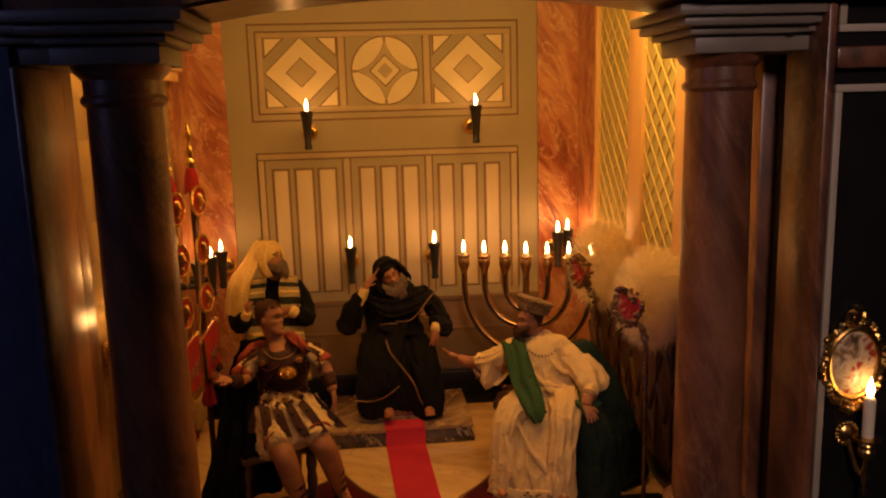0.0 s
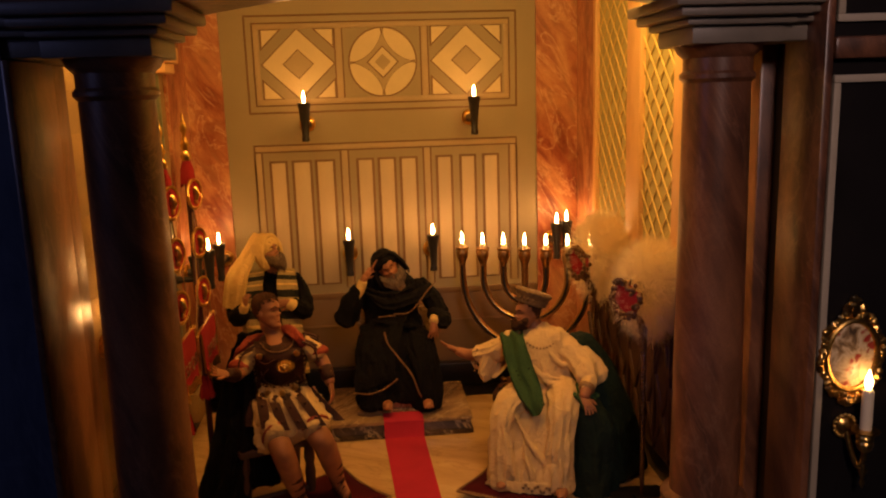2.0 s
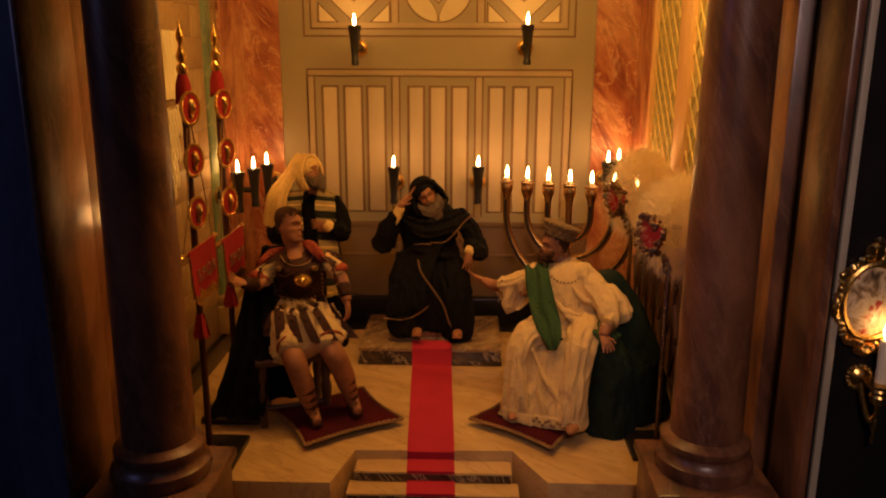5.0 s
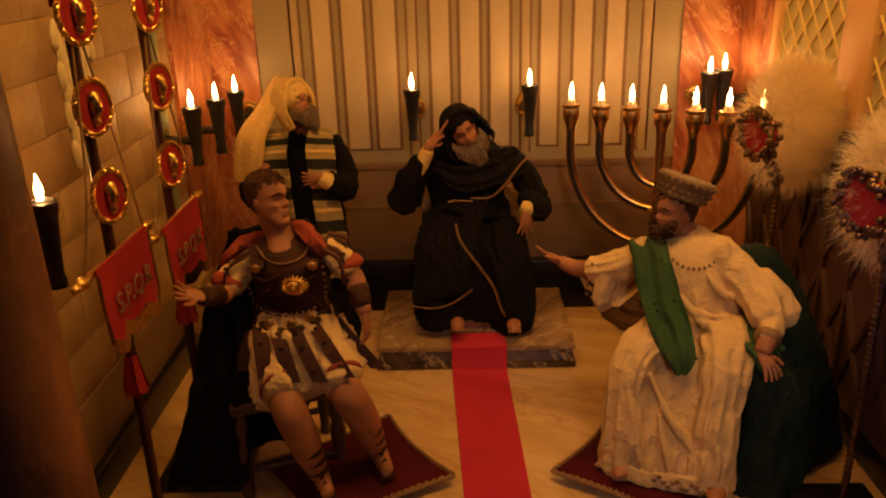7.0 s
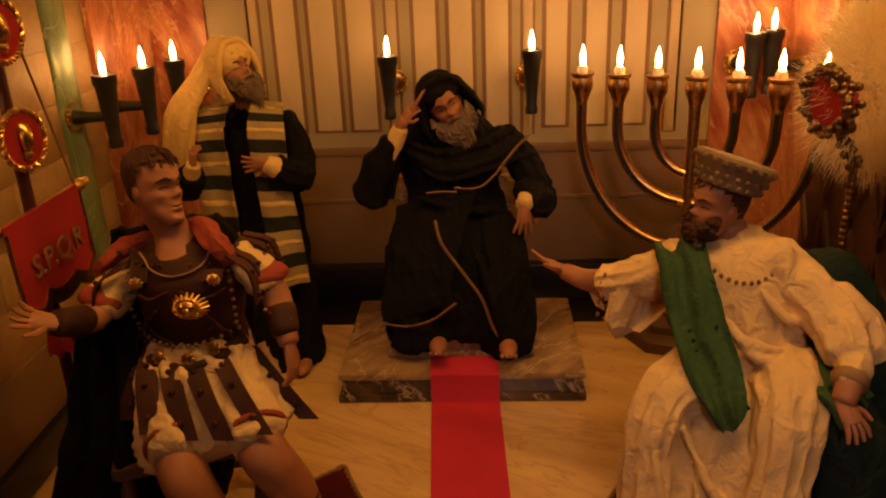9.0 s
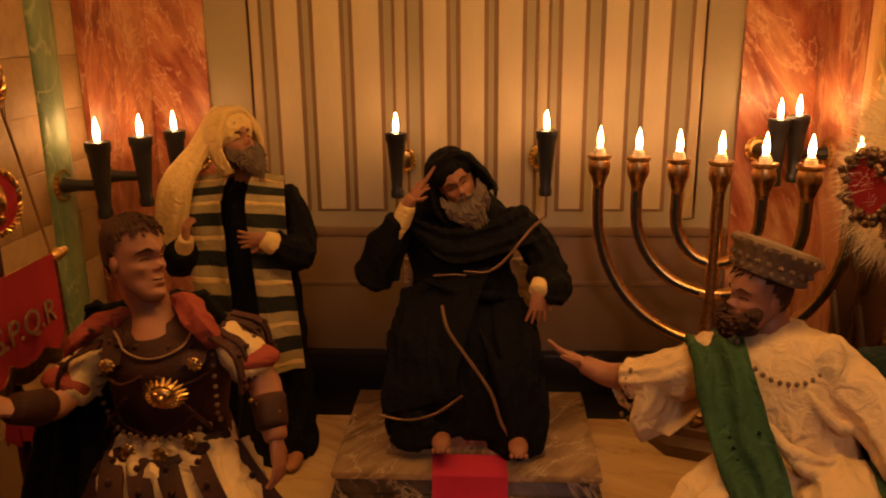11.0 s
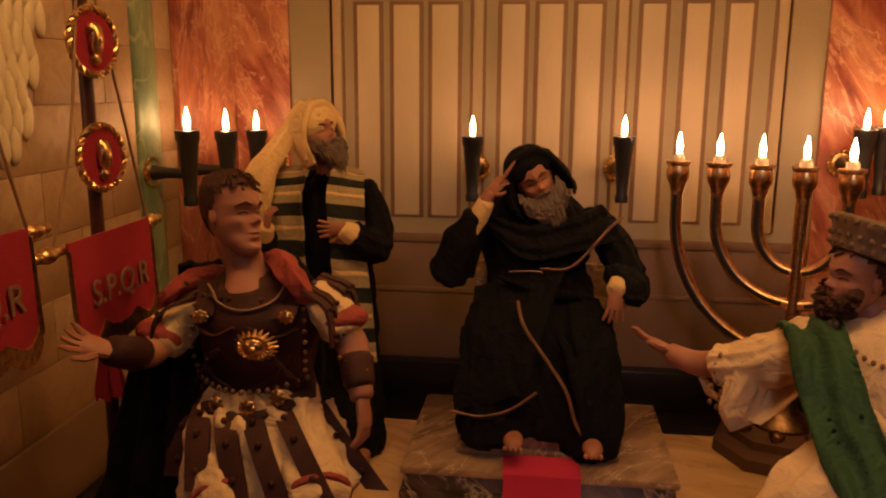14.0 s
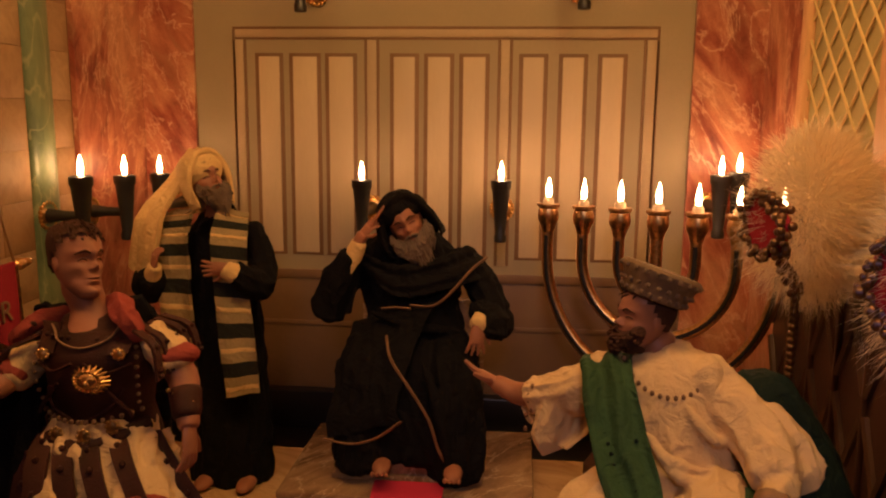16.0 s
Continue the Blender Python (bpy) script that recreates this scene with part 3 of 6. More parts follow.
# ---- candle lights ----
def add_flame(bm, at, h=0.0190, r=0.0029, seg=12):
    prof = [(0.0022, 0), (r * 0.8, h * 0.14), (r, h * 0.32), (r * 0.8, h * 0.55), (r * 0.4, h * 0.8), (0.0003, h)]
    return add_lathe(bm, prof, seg, at)


def sconce_at(flame_z, out, label, wall="back", at=(0, 0), small=1.0):
    """A black torch on a gilt rosette; out: how far it stands off the wall. Its base lies on the wall."""
    turn = {"back": 0, "left": 90, "right": -90}[wall]
    z0 = flame_z - 0.006
    s = thing("torch_sconce", label, "wall lamp", "torch sconces", (at[0], at[1], z0), turn)
    prof = [(0.004, -0.078), (0.0065, -0.077), (0.0068, -0.070), (0.0055, -0.067), (0.0068, -0.045), (0.0085, -0.025), (0.0095, -0.012), (0.0108, -0.010), (0.0110, -0.001), (0.0085, 0.0), (0.0075, -0.003)]
    part("torch", lathe([(r * small, z * small * 0.86) for r, z in prof], 20, (0, -out, 0)), IRON, s)
    part("arm", tube([(0, -out, -0.038), (0, -out * 0.45, -0.038), (0, -0.002, -0.038)], [0.0045, 0.0050, 0.0075], 12), IRON, s)
    bm = bmesh.new()
    add_lathe(bm, [(0.0135, 0), (0.0135, 0.002), (0.010, 0.004), (0.004, 0.005)], 24, m=pose(0, 0, -0.038, 90))
    for i in range(18):
        a = 6.28319 * i / 18
        add_ball(bm, (0.0125 * math.cos(a), -0.0035, -0.038 + 0.0125 * math.sin(a)), 0.0024, seg=6)
    part("rosette", bm, GOLD, s, "gilt beaded rosette")
    part("flame", add_flame(bmesh.new(), (0, -out, 0.0005)), FLAME, s, "glowing flame-shaped bulb")
    return s


sconce_at(0.541, 0.070, "black torch sconce lit high on the panelled wall", at=(-0.139, YB))
sconce_at(0.543, 0.070, "black torch sconce lit high on the panelled wall", at=(0.155, YB))
sconce_at(0.300, 0.068, "black torch sconce lit behind the seated figure", at=(-0.075, YB - 0.0025))
sconce_at(0.302, 0.068, "black torch sconce lit behind the seated figure", at=(0.075, YB - 0.0025))
sconce_at(0.303, 0.064, "black torch sconce lit on red marbled cladding", at=(-0.301, YB - 0.006))
sconce_at(0.311, 0.058, "black torch sconce lit on red marbled cladding", at=(0.303, YB - 0.006))
sconce_at(0.310, 0.038, "black torch sconce lit on the half column", wall="left", at=(XL + 0.001, -0.140))
sconce_at(0.306, 0.040, "black torch sconce lit on red marbled cladding", wall="left", at=(XL + 0.006, -0.070))
sconce_at(0.314, 0.034, "black torch sconce lit on red marbled cladding", wall="right", at=(XR - 0.006, 0.010))
sconce_at(0.312, 0.040, "black torch sconce lit near the front of the stone wall", wall="left", at=(XL + 0.001, -0.490))

# menorah
menorah = thing("menorah", "brass seven-branched candelabrum with lit bulbs", "candelabrum", at=(0.229, -0.064, 0), turn=-21)
STEP, CUP = 0.0372, 0.252
bm = bmesh.new()
octo = lambda r, z: [Vector((r * math.cos(0.3927 + 0.7854 * i), r * math.sin(0.3927 + 0.7854 * i), z)) for i in range(8)]
add_rings(bm, [octo(0.062, 0.0005), octo(0.062, 0.012), octo(0.057, 0.016), octo(0.050, 0.018), octo(0.050, 0.026), octo(0.046, 0.029)])
part("foot_plate", bm, WOOD_DARK, menorah, "dark octagonal foot")
for i in range(8):
    a = 0.7854 * i
    part("foot_bead", add_ball(bmesh.new(), (0.041 * math.cos(a), 0.041 * math.sin(a), 0.0325), (0.0062, 0.0062, 0.0052), rough=0.4, scale=240, seg=12), DARKGOLD, menorah)
part("stem_base", lathe([(0.026, 0.029), (0.027, 0.032), (0.020, 0.038), (0.013, 0.048), (0.010, 0.0605)], 24), DARKGOLD, menorah, "dark turned collar")
part("stem", lathe([(0.010, 0.060), (0.012, 0.070), (0.009, 0.078), (0.007, 0.100), (0.010, 0.108), (0.0085, 0.115), (0.006, 0.130), (0.006, CUP)], 24), BRASS, menorah)
for k in (1, 2, 3):
    r = STEP * k
    drop = [0, 0.075, 0.105, 0.155][k]
    for s in (-1, 1):
        pts = [(s * 0.004, 0, CUP - drop)]
        for i in range(1, 10):
            a = math.radians(90 * i / 9)
            pts.append((s * r * math.sin(a), 0, CUP - drop + (drop - 0.028) * (1 - math.cos(a))))
        pts.append((s * r, 0, CUP))
        p = curve(pts, 3)
        br = part("branch", tube(p, 0.0056, 12), BRASS, menorah)
        part("groove", tube([q + Vector((0, -0.0044, 0)) for q in p[2:-1]], (0.0016, 0.0025), 8, ref=(0, 1, 0)), IRON, br)
for k in range(-3, 4):
    cup = part("cup", lathe([(0.004, CUP - 0.008), (0.0065, CUP - 0.005), (0.0075, CUP), (0.0105, CUP + 0.006), (0.0108, CUP + 0.012), (0.0095, CUP + 0.018), (0.0118, CUP + 0.020), (0.0118, CUP + 0.0225), (0.006, CUP + 0.0225)], 20, (STEP * k, 0, 0)), BRASS, menorah)
    part("sleeve", lathe([(0.0058, CUP + 0.022), (0.0056, CUP + 0.027), (0.0046, CUP + 0.0275), (0.0040, CUP + 0.0295)], 12, (STEP * k, 0, 0)), WAX, cup)
    part("flame", add_flame(bmesh.new(), (STEP * k, 0, CUP + 0.0297), 0.020, 0.0031), FLAME_SMALL, cup, "glowing flame-shaped bulb")


# ---- statuettes: each one modelled in one piece ----
SKIN = paint("painted_skin", (0.335, 0.136, 0.058), 0.5, 0.22, 60, 60, spec=0.3)
HAIR = paint("painted_brown_hair", (0.055, 0.022, 0.010), 0.7, 0.35, 120, 120, 0.6, spec=0.15)
GREYHAIR = paint("painted_grey_beard", (0.135, 0.086, 0.046), 0.65, 0.35, 120, 120, 0.5)
BLACKCLOTH = paint("black_robe_cloth", (0.0065, 0.0055, 0.0055), 0.85, 0.35, 120, 25, 0.5, spec=0.12, wrinkle=1.0)
CREAM = paint("cream_cloth", (0.70, 0.47, 0.15), 0.8, 0.12, 120, 25, 0.4, spec=0.2, wrinkle=1.0)
WHITE = paint("off_white_cloth", (0.64, 0.435, 0.185), 0.8, 0.10, 120, 25, 0.4, spec=0.2, wrinkle=1.0)
GREENCLOTH = paint("green_cloth", (0.038, 0.080, 0.027), 0.8, 0.25, 120, 25, 0.4, spec=0.2, wrinkle=1.0)
DARKGREEN = paint("dark_green_cloth", (0.008, 0.018, 0.011), 0.8, 0.3, 120, 25, 0.4, spec=0.2, wrinkle=1.0)
LEATHER = paint("brown_leather", (0.050, 0.016, 0.008), 0.5, 0.5, 120, 40, 0.7, spec=0.18)
REDCLOTH = paint("brick_red_cloth", (0.28, 0.050, 0.025), 0.75, 0.2, 120, 25, 0.4, spec=0.2, wrinkle=1.0)
GOLDTRIM = paint("gold_braid", (0.27, 0.15, 0.06), 0.55, 0.25, 150, 60, 0.5, metal=0.3)
HATCLOTH = paint("brocade_cap", (0.17, 0.098, 0.036), 0.6, 0.4, 150, 90, 0.8)
SLATE = paint("slate_stripe_cloth", (0.018, 0.018, 0.013), 0.8, 0.25, 120, 25, 0.4, spec=0.2, wrinkle=1.0)
OCHRE = paint("ochre_stripe_cloth", (0.34, 0.25, 0.10), 0.8, 0.2, 120, 25, 0.4, spec=0.2, wrinkle=1.0)
FIG = [SKIN, HAIR, GREYHAIR, BLACKCLOTH, CREAM, WHITE, GREENCLOTH, DARKGREEN, LEATHER, REDCLOTH, GOLDTRIM, HATCLOTH, SLATE, OCHRE, GOLD]
K_SKIN, K_HAIR, K_GREY, K_BLACK, K_CREAM, K_WHITE, K_GREEN, K_DGREEN, K_LEATH, K_RED, K_TRIM, K_HAT, K_SLATE, K_OCHRE, K_GOLD = range(15)


def draped(bm, mat, voxel, amp):
    """Welds all cloth of one colour into one skin, softens the seams and presses creases into it."""
    faces = [f for f in bm.faces if f.material_index == mat]
    if not faces:
        return
    at, pts = {}, []
    for f in faces:
        for v in f.verts:
            if v not in at:
                at[v] = len(pts)
                pts.append(v.co[:])
    me = bpy.data.meshes.new("cloth")
    me.from_pydata(pts, [], [[at[v] for v in f.verts] for f in faces])
    ob = bpy.data.objects.new("cloth", me)
    scene.collection.objects.link(ob)
    weld = ob.modifiers.new("weld", "REMESH")
    weld.mode, weld.voxel_size = "VOXEL", voxel
    soft = ob.modifiers.new("soft", "SMOOTH")
    soft.factor, soft.iterations = 0.5, 5
    bpy.context.view_layer.update()
    out = bpy.data.meshes.new_from_object(ob.evaluated_get(bpy.context.evaluated_depsgraph_get()))
    bpy.data.objects.remove(ob)
    moved = []
    for v in out.vertices:
        p, n = v.co, v.normal
        warp = 0.8 * noise.noise(p * 34)
        ridge = 1 - 2.4 * abs(noise.noise(Vector((p.x * 62 + warp, p.y * 62, p.z * 20 + p.x * 16))))
        small = noise.noise(Vector((p.x * 150, p.y * 150 + warp, p.z * 70)))
        moved.extend(p + n * amp * (0.8 * ridge - 0.5 + 0.35 * small))
    out.vertices.foreach_set("co", moved)
    out.polygons.foreach_set("material_index", [mat] * len(out.polygons))
    bmesh.ops.delete(bm, geom=faces, context="FACES")
    bm.from_mesh(out)


def statuette(name, bm, label):
    bmesh.ops.recalc_face_normals(bm, faces=bm.faces[:])
    for k, voxel, amp in ((K_BLACK, 0.0012, 0.0022), (K_CREAM, 0.0008, 0.0008), (K_WHITE, 0.0010, 0.0018), (K_GREEN, 0.0008, 0.0012), (K_DGREEN, 0.0014, 0.0018), (K_RED, 0.0007, 0.0010)):
        draped(bm, k, voxel, amp)
    ob = part(name, bm, FIG)
    return tagged(ob, label, "statuette", "statuettes in the scene")


def add_shell(bm, rings, thick, mat):
    """An open curved sheet, given thickness towards its own axis."""
    solid = []
    for ring in rings:
        c = sum(ring, Vector()) / len(ring)
        solid.append(ring + [p + (c - p).normalized() * thick for p in reversed(ring)])
    add_rings(bm, solid, mat)


def limb(bm, pts, radii, mat, seg=16, n=5, **kw):
    p = curve(pts, n)
    if isinstance(radii[0], tuple):
        a, b = lerp_list([r[0] for r in radii], n), lerp_list([r[1] for r in radii], n)
        r = list(zip(a, b))
    else:
        r = lerp_list(list(radii), n)
    # round the ends
    def shrink(q, k):
        return (q[0] * k, q[1] * k) if isinstance(q, tuple) else q * k
    r = list(r)
    size = lambda q: min(q) if isinstance(q, tuple) else q
    t0, t1 = (p[0] - p[1]).normalized(), (p[-1] - p[-2]).normalized()
    head = [(p[0] + t0 * size(r[0]) * d, shrink(r[0], k)) for d, k in ((0.62, 0.15), (0.50, 0.55), (0.28, 0.85))]
    tail = [(p[-1] + t1 * size(r[-1]) * d, shrink(r[-1], k)) for d, k in ((0.20, 0.88), (0.34, 0.60), (0.40, 0.15))]
    p = [q for q, _ in head] + p + [q for q, _ in tail]
    r = [q for _, q in head] + r + [q for _, q in tail]
    return add_tube(bm, p, r, seg, mat, **kw)


def ribbon(bm, rows, thick, mat, n=4, waves=0, depth=0.0, across=6, pick=None):
    """Cloth laid through rows of (left, right, outward) points, with thickness and folds."""
    L, R, O = curve([r[0] for r in rows], n), curve([r[1] for r in rows], n), curve([r[2] for r in rows], n)
    rings = []
    for k, (l, r, o) in enumerate(zip(L, R, O)):
        o = o.normalized()
        top, low = [], []
        for i in range(across + 1):
            u = i / across
            w = depth * math.sin(waves * 6.28319 * u + 0.5 * math.sin(k * 0.6))
            p = l.lerp(r, u) + o * w
            top.append(p + o * thick / 2)
            low.append(p - o * thick / 2)
        rings.append(top + low[::-1])
    if pick is None:
        add_rings(bm, rings, mat)
    else:
        for k in range(len(rings) - 1):
            add_rings(bm, rings[k:k + 2], pick(k))
    return bm


def hand_on(bm, wrist, way, palm, size=0.021, mat=K_SKIN, curl=0.2, spread=0.28, mirror=1):
    """A simple hand: way is where the fingers point, palm the direction the palm faces."""
    f = Vector(way).normalized()
    p = Vector(palm)
    p = (p - f * p.dot(f)).normalized()
    s = f.cross(p) * mirror
    w = Vector(wrist)
    add_tube(bm, [w - f * 0.002, w + f * size * 0.15, w + f * size * 0.40, w + f * size * 0.55], [(size * 0.20, size * 0.16), (size * 0.24, size * 0.15), (size * 0.27, size * 0.13), (size * 0.22, size * 0.09)], 10, mat, ref=s)
    for i in range(4):
        u = (i - 1.5) / 1.5
        a = w + f * size * 0.48 + s * (u * size * 0.19)
        d = (f + s * u * spread).normalized()
        ln = size * (0.52 - 0.07 * abs(u + 0.2))
        b = a + d * ln * 0.55 + p * curl * ln * 0.2
        c = b + (d + p * curl * 1.6).normalized() * ln * 0.5
        add_tube(bm, [a, b, c], [size * 0.075, size * 0.07, size * 0.045], 6, mat)
    a = w + f * size * 0.18 + s * size * 0.20
    d = (f * 0.6 + s * 0.8 + p * 0.25).normalized()
    add_tube(bm, [a, a + d * size * 0.25, a + (d + f * 0.4) * size * 0.38], [size * 0.10, size * 0.085, size * 0.05], 6, mat)


def frame_of(c, facing, tilt=0.0, scale=1.0):
    y = Vector(facing).normalized()
    x = y.cross(Vector((0, 0, 1))).normalized()
    z = x.cross(y)
    m = Matrix((x, y, z)).transposed().to_4x4()
    return Matrix.Translation(c) @ m @ pose(0, 0, 0, 0, tilt, 0) @ Matrix.Scale(scale, 4)


def blob(bm, m, c, r, mat, seg=16, rough=0.0):
    mm = m @ Matrix.Translation(c) @ Matrix.Diagonal((*r, 1))
    out = bmesh.ops.create_uvsphere(bm, u_segments=seg, v_segments=seg * 2 // 3, radius=1, matrix=mm)
    o = m @ Vector(c)
    for v in out["verts"]:
        if rough:
            v.co += (v.co - o) * rough * noise.noise(v.co * 160)
        for f in v.link_faces:
            f.material_index = mat


FACE = (  # paired, across, up, spread across, spread up, forward: in millimetres
    (0, 0, 2.5, 1.7, 4.2, 2.4), (0, 0, -4.2, 2.0, 2.4, 5.4), (1, 2.5, -5.8, 1.2, 1.2, 1.9), (1, 5.8, 0.9, 3.0, 2.1, -2.2), (1, 6.0, 0.1, 2.3, 1.3, 1.7),
    (1, 6.0, 4.8, 4.6, 1.6, 1.0), (1, 9.4, -4.6, 3.0, 2.6, 1.5), (1, 8.2, -11.5, 2.8, 3.0, -1.5), (0, 0, -12.7, 4.0, 0.6, -1.5), (0, 0, -11.4, 3.4, 0.9, 1.4),
    (0, 0, -14.2, 2.9, 1.0, 1.6), (0, 0, -16.8, 3.8, 1.2, -1.3), (0, 0, -20.8, 3.6, 2.8, 2.4), (0, 0, 9.0, 7.0, 4.0, 0.5))


def head_on(bm, m, hair=None, beard=None, length=0.016, seed=1, wide=1.0):
    """A plain head; in its own frame y looks ahead and z is up, about 5 cm high."""
    levels = ((-0.0250, 0.0035, 0.0120, 0.003), (-0.0235, 0.0068, 0.0148, 0.001), (-0.0200, 0.0090, 0.0158, -0.003), (-0.0160, 0.0108, 0.0156, -0.008), (-0.0115, 0.0120, 0.0160, -0.013),
              (-0.0065, 0.0132, 0.0156, -0.0165), (-0.0015, 0.0139, 0.0146, -0.0188), (0.0030, 0.0144, 0.0164, -0.0200), (0.0060, 0.0147, 0.0168, -0.0206), (0.0110, 0.0148, 0.0160, -0.0206),
              (0.0160, 0.0138, 0.0136, -0.0192), (0.0205, 0.0114, 0.0095, -0.0158), (0.0238, 0.0075, 0.0040, -0.0105), (0.0252, 0.0020, -0.0010, -0.0055))

    def skull(grow, ripple, seg):
        rings = []
        for z, w, f, b in levels:
            ring = []
            for i in range(seg):
                a = 6.28319 * i / seg
                x = w * math.sin(a) * (abs(math.sin(a)) ** -0.12 if abs(math.sin(a)) > 0.01 else 1)
                y = (f + b) / 2 + (f - b) / 2 * math.cos(a)
                k = grow * (1 + ripple * noise.noise(Vector((x * 420, y * 160, z * 160))))
                ring.append(Vector((x * k, (y + 0.003) * k - 0.003, z * (1 + (k - 1) * 0.8))))
            rings.append(ring)
        return rings

    zs = [q[0] for q in levels]

    def across(z):
        return [float(np.interp(z, zs, [q[k] for q in levels])) for k in (1, 2, 3)]

    def relief(x, z):
        y = 0.0
        for pair, cx, cz, sx, sz, dy in FACE:
            for side in ((1, -1) if pair else (1,)):
                y += dy * 0.001 * math.exp(-((x * 1000 - side * cx) / sx) ** 2 - ((z * 1000 - cz) / sz) ** 2)
        return y

    def front(x, z):
        w, f, b = across(z)
        return (f + b) / 2 + (f - b) / 2 * math.sqrt(max(0.0, 1 - (x / w) ** 2)) + relief(x, z)

    rings = []
    for k in range(61):
        z = -0.0250 + 0.0502 * k / 60
        w, f, b = across(z)
        ring = []
        for i in range(76):
            t = -math.pi + 6.28319 * i / 76
            a = t - 0.5 * math.sin(t)
            x, y = w * math.sin(a), (f + b) / 2 + (f - b) / 2 * math.cos(a)
            if math.cos(a) > 0:
                y += relief(x, z) * min(1, 1.8 * math.cos(a))
            ring.append(m @ Vector((x, y, z)))
        rings.append(ring)
    add_rings(bm, rings, K_SKIN)
    for s in (-1, 1):
        lid = [(0.0034, -0.0004), (0.0060, 0.0005), (0.0086, -0.0006)]
        add_tube(bm, curve([m @ Vector((s * x, front(x, z) + 0.0001, z)) for x, z in lid], 4), 0.00045, 6, K_HAIR)
        brow = [(0.0026, 0.0040), (0.0062, 0.0056), (0.0104, 0.0036)]
        add_tube(bm, curve([m @ Vector((s * x, front(x, z), z)) for x, z in brow], 4), [0.0005, 0.0006, 0.0007, 0.0009, 0.0009, 0.0008, 0.0007, 0.0005, 0.0003], 6, K_HAIR)
        blob(bm, m, (s * 0.0141, -0.0030, -0.0010), (0.0012, 0.0030, 0.0050), K_SKIN, 10)
    rnd = random.Random(seed)
    if hair is not None:
        shell = skull(1.075, 0.10, 40)

        def covered(p):
            line = 0.0135 - 0.0190 * max(0.0, min(1.0, (0.0100 - p.y) / 0.0170)) - 0.012 * max(0.0, min(1.0, (-0.006 - p.y) / 0.010))
            return p.z > line + 0.0015 * noise.noise(p * 500)
        vs = [[bm.verts.new(m @ p) for p in ring] for ring in shell]
        n = len(shell[0])
        for k in range(len(shell) - 1):
            for i in range(n):
                j = (i + 1) % n
                if all(covered(q) for q in (shell[k][i], shell[k][j], shell[k + 1][j], shell[k + 1][i])):
                    bm.faces.new((vs[k][i], vs[k][j], vs[k + 1][j], vs[k + 1][i])).material_index = hair
        bm.faces.new(vs[-1]).material_index = hair
        for row in vs:
            for v in row:
                if not v.link_faces:
                    bm.verts.remove(v)
        for i in range(150):
            a, e = rnd.uniform(0, 6.283), rnd.uniform(0.25, 1.45)
            base = Vector((0.0155 * math.cos(a) * math.cos(e), -0.0025 + 0.0185 * math.sin(a) * math.cos(e), 0.0095 + 0.0172 * math.sin(e)))
            end = base + Vector((base.x * 0.15, 0.0030, -0.0022 + rnd.uniform(-0.0008, 0.0008)))
            mid = (base + end) / 2 + (base - Vector((0, -0.003, 0.008))).normalized() * 0.0006
            if covered(base):
                add_tube(bm, [m @ base, m @ mid, m @ end], [0.0006, 0.0007, 0.0002], 4, hair)
    if beard is not None:
        blob(bm, m, (0, 0.0060, -0.0180), (0.0118 * wide, 0.0095, 0.0072), beard, 18, 0.3)
        blob(bm, m, (0, 0.0085, -0.0185 - 0.45 * length), (0.0080 * wide, 0.0055, 0.42 * length), beard, 18, 0.4)
        for i in range(300):
            u, v = rnd.uniform(-1, 1), rnd.uniform(0, 1)
            base = Vector((0.0138 * wide * math.sin(u * 1.5), 0.0020 + 0.0145 * math.cos(u * 1.45), -0.0135 - 0.0095 * v + 0.0105 * abs(u)))
            ln = length * rnd.uniform(0.55, 1.05) * (1 - 0.35 * abs(u))
            mid = base + Vector((0.0028 * rnd.uniform(-1, 1), 0.0036 + 0.0015 * rnd.uniform(-1, 1), -0.45 * ln))
            end = base + Vector((0.0022 * rnd.uniform(-1, 1) - base.x * 0.25, 0.0015 + 0.002 * rnd.uniform(-1, 1), -ln))
            add_tube(bm, [m @ base, m @ mid, m @ end], [0.0013, 0.0017, 0.0004], 5, beard)
        for s in (-1, 1):
            a = [m @ Vector(p) for p in ((s * 0.0008, 0.0182, -0.0096), (s * 0.0048, 0.0165, -0.0112), (s * 0.0088, 0.0130, -0.0165))]
            add_tube(bm, a, [0.0013, 0.0018, 0.0008], 6, beard)


def fold_lines(bm, rows, mat, r=0.003):
    """Raised folds: each row is a line of points that the ridge follows."""
    for pts in rows:
        n = 5
        p = curve(pts, n)
        rr = [r * (0.25 + 0.75 * math.sin(math.pi * min(1, max(0, k / (len(p) - 1))))) for k in range(len(p))]
        add_tube(bm, p, rr, 8, mat)


# figure in black on the throne
bm = bmesh.new()
m = frame_of((-0.011, -0.114, 0.264), (0.16, -1, -0.06), 27, 1.06)
head_on(bm, m, None, K_GREY, 0.024, 3, 1.22)
# hood: a shell round the back and top of the head
rings = []
for k in range(9):
    e = k / 8
    ring = []
    for i in range(17):
        a = math.radians(-118 + 236 * i / 16)
        r = 0.0195 + 0.0050 * math.sin(math.pi * e) + 0.004 * (1 - e)
        ring.append(m @ Vector((r * math.sin(a) * (0.95 + 0.25 * (1 - e) * abs(math.sin(a))), -0.0005 - r * math.cos(a) * 1.05, -0.024 + 0.047 * e - 0.004 * (a / 2) ** 2 * e)))
    rings.append(ring)
add_shell(bm, rings, 0.004, K_BLACK)
blob(bm, m, (0, -0.005, 0.0125), (0.0205, 0.0215, 0.0175), K_BLACK, 20, 0.05)
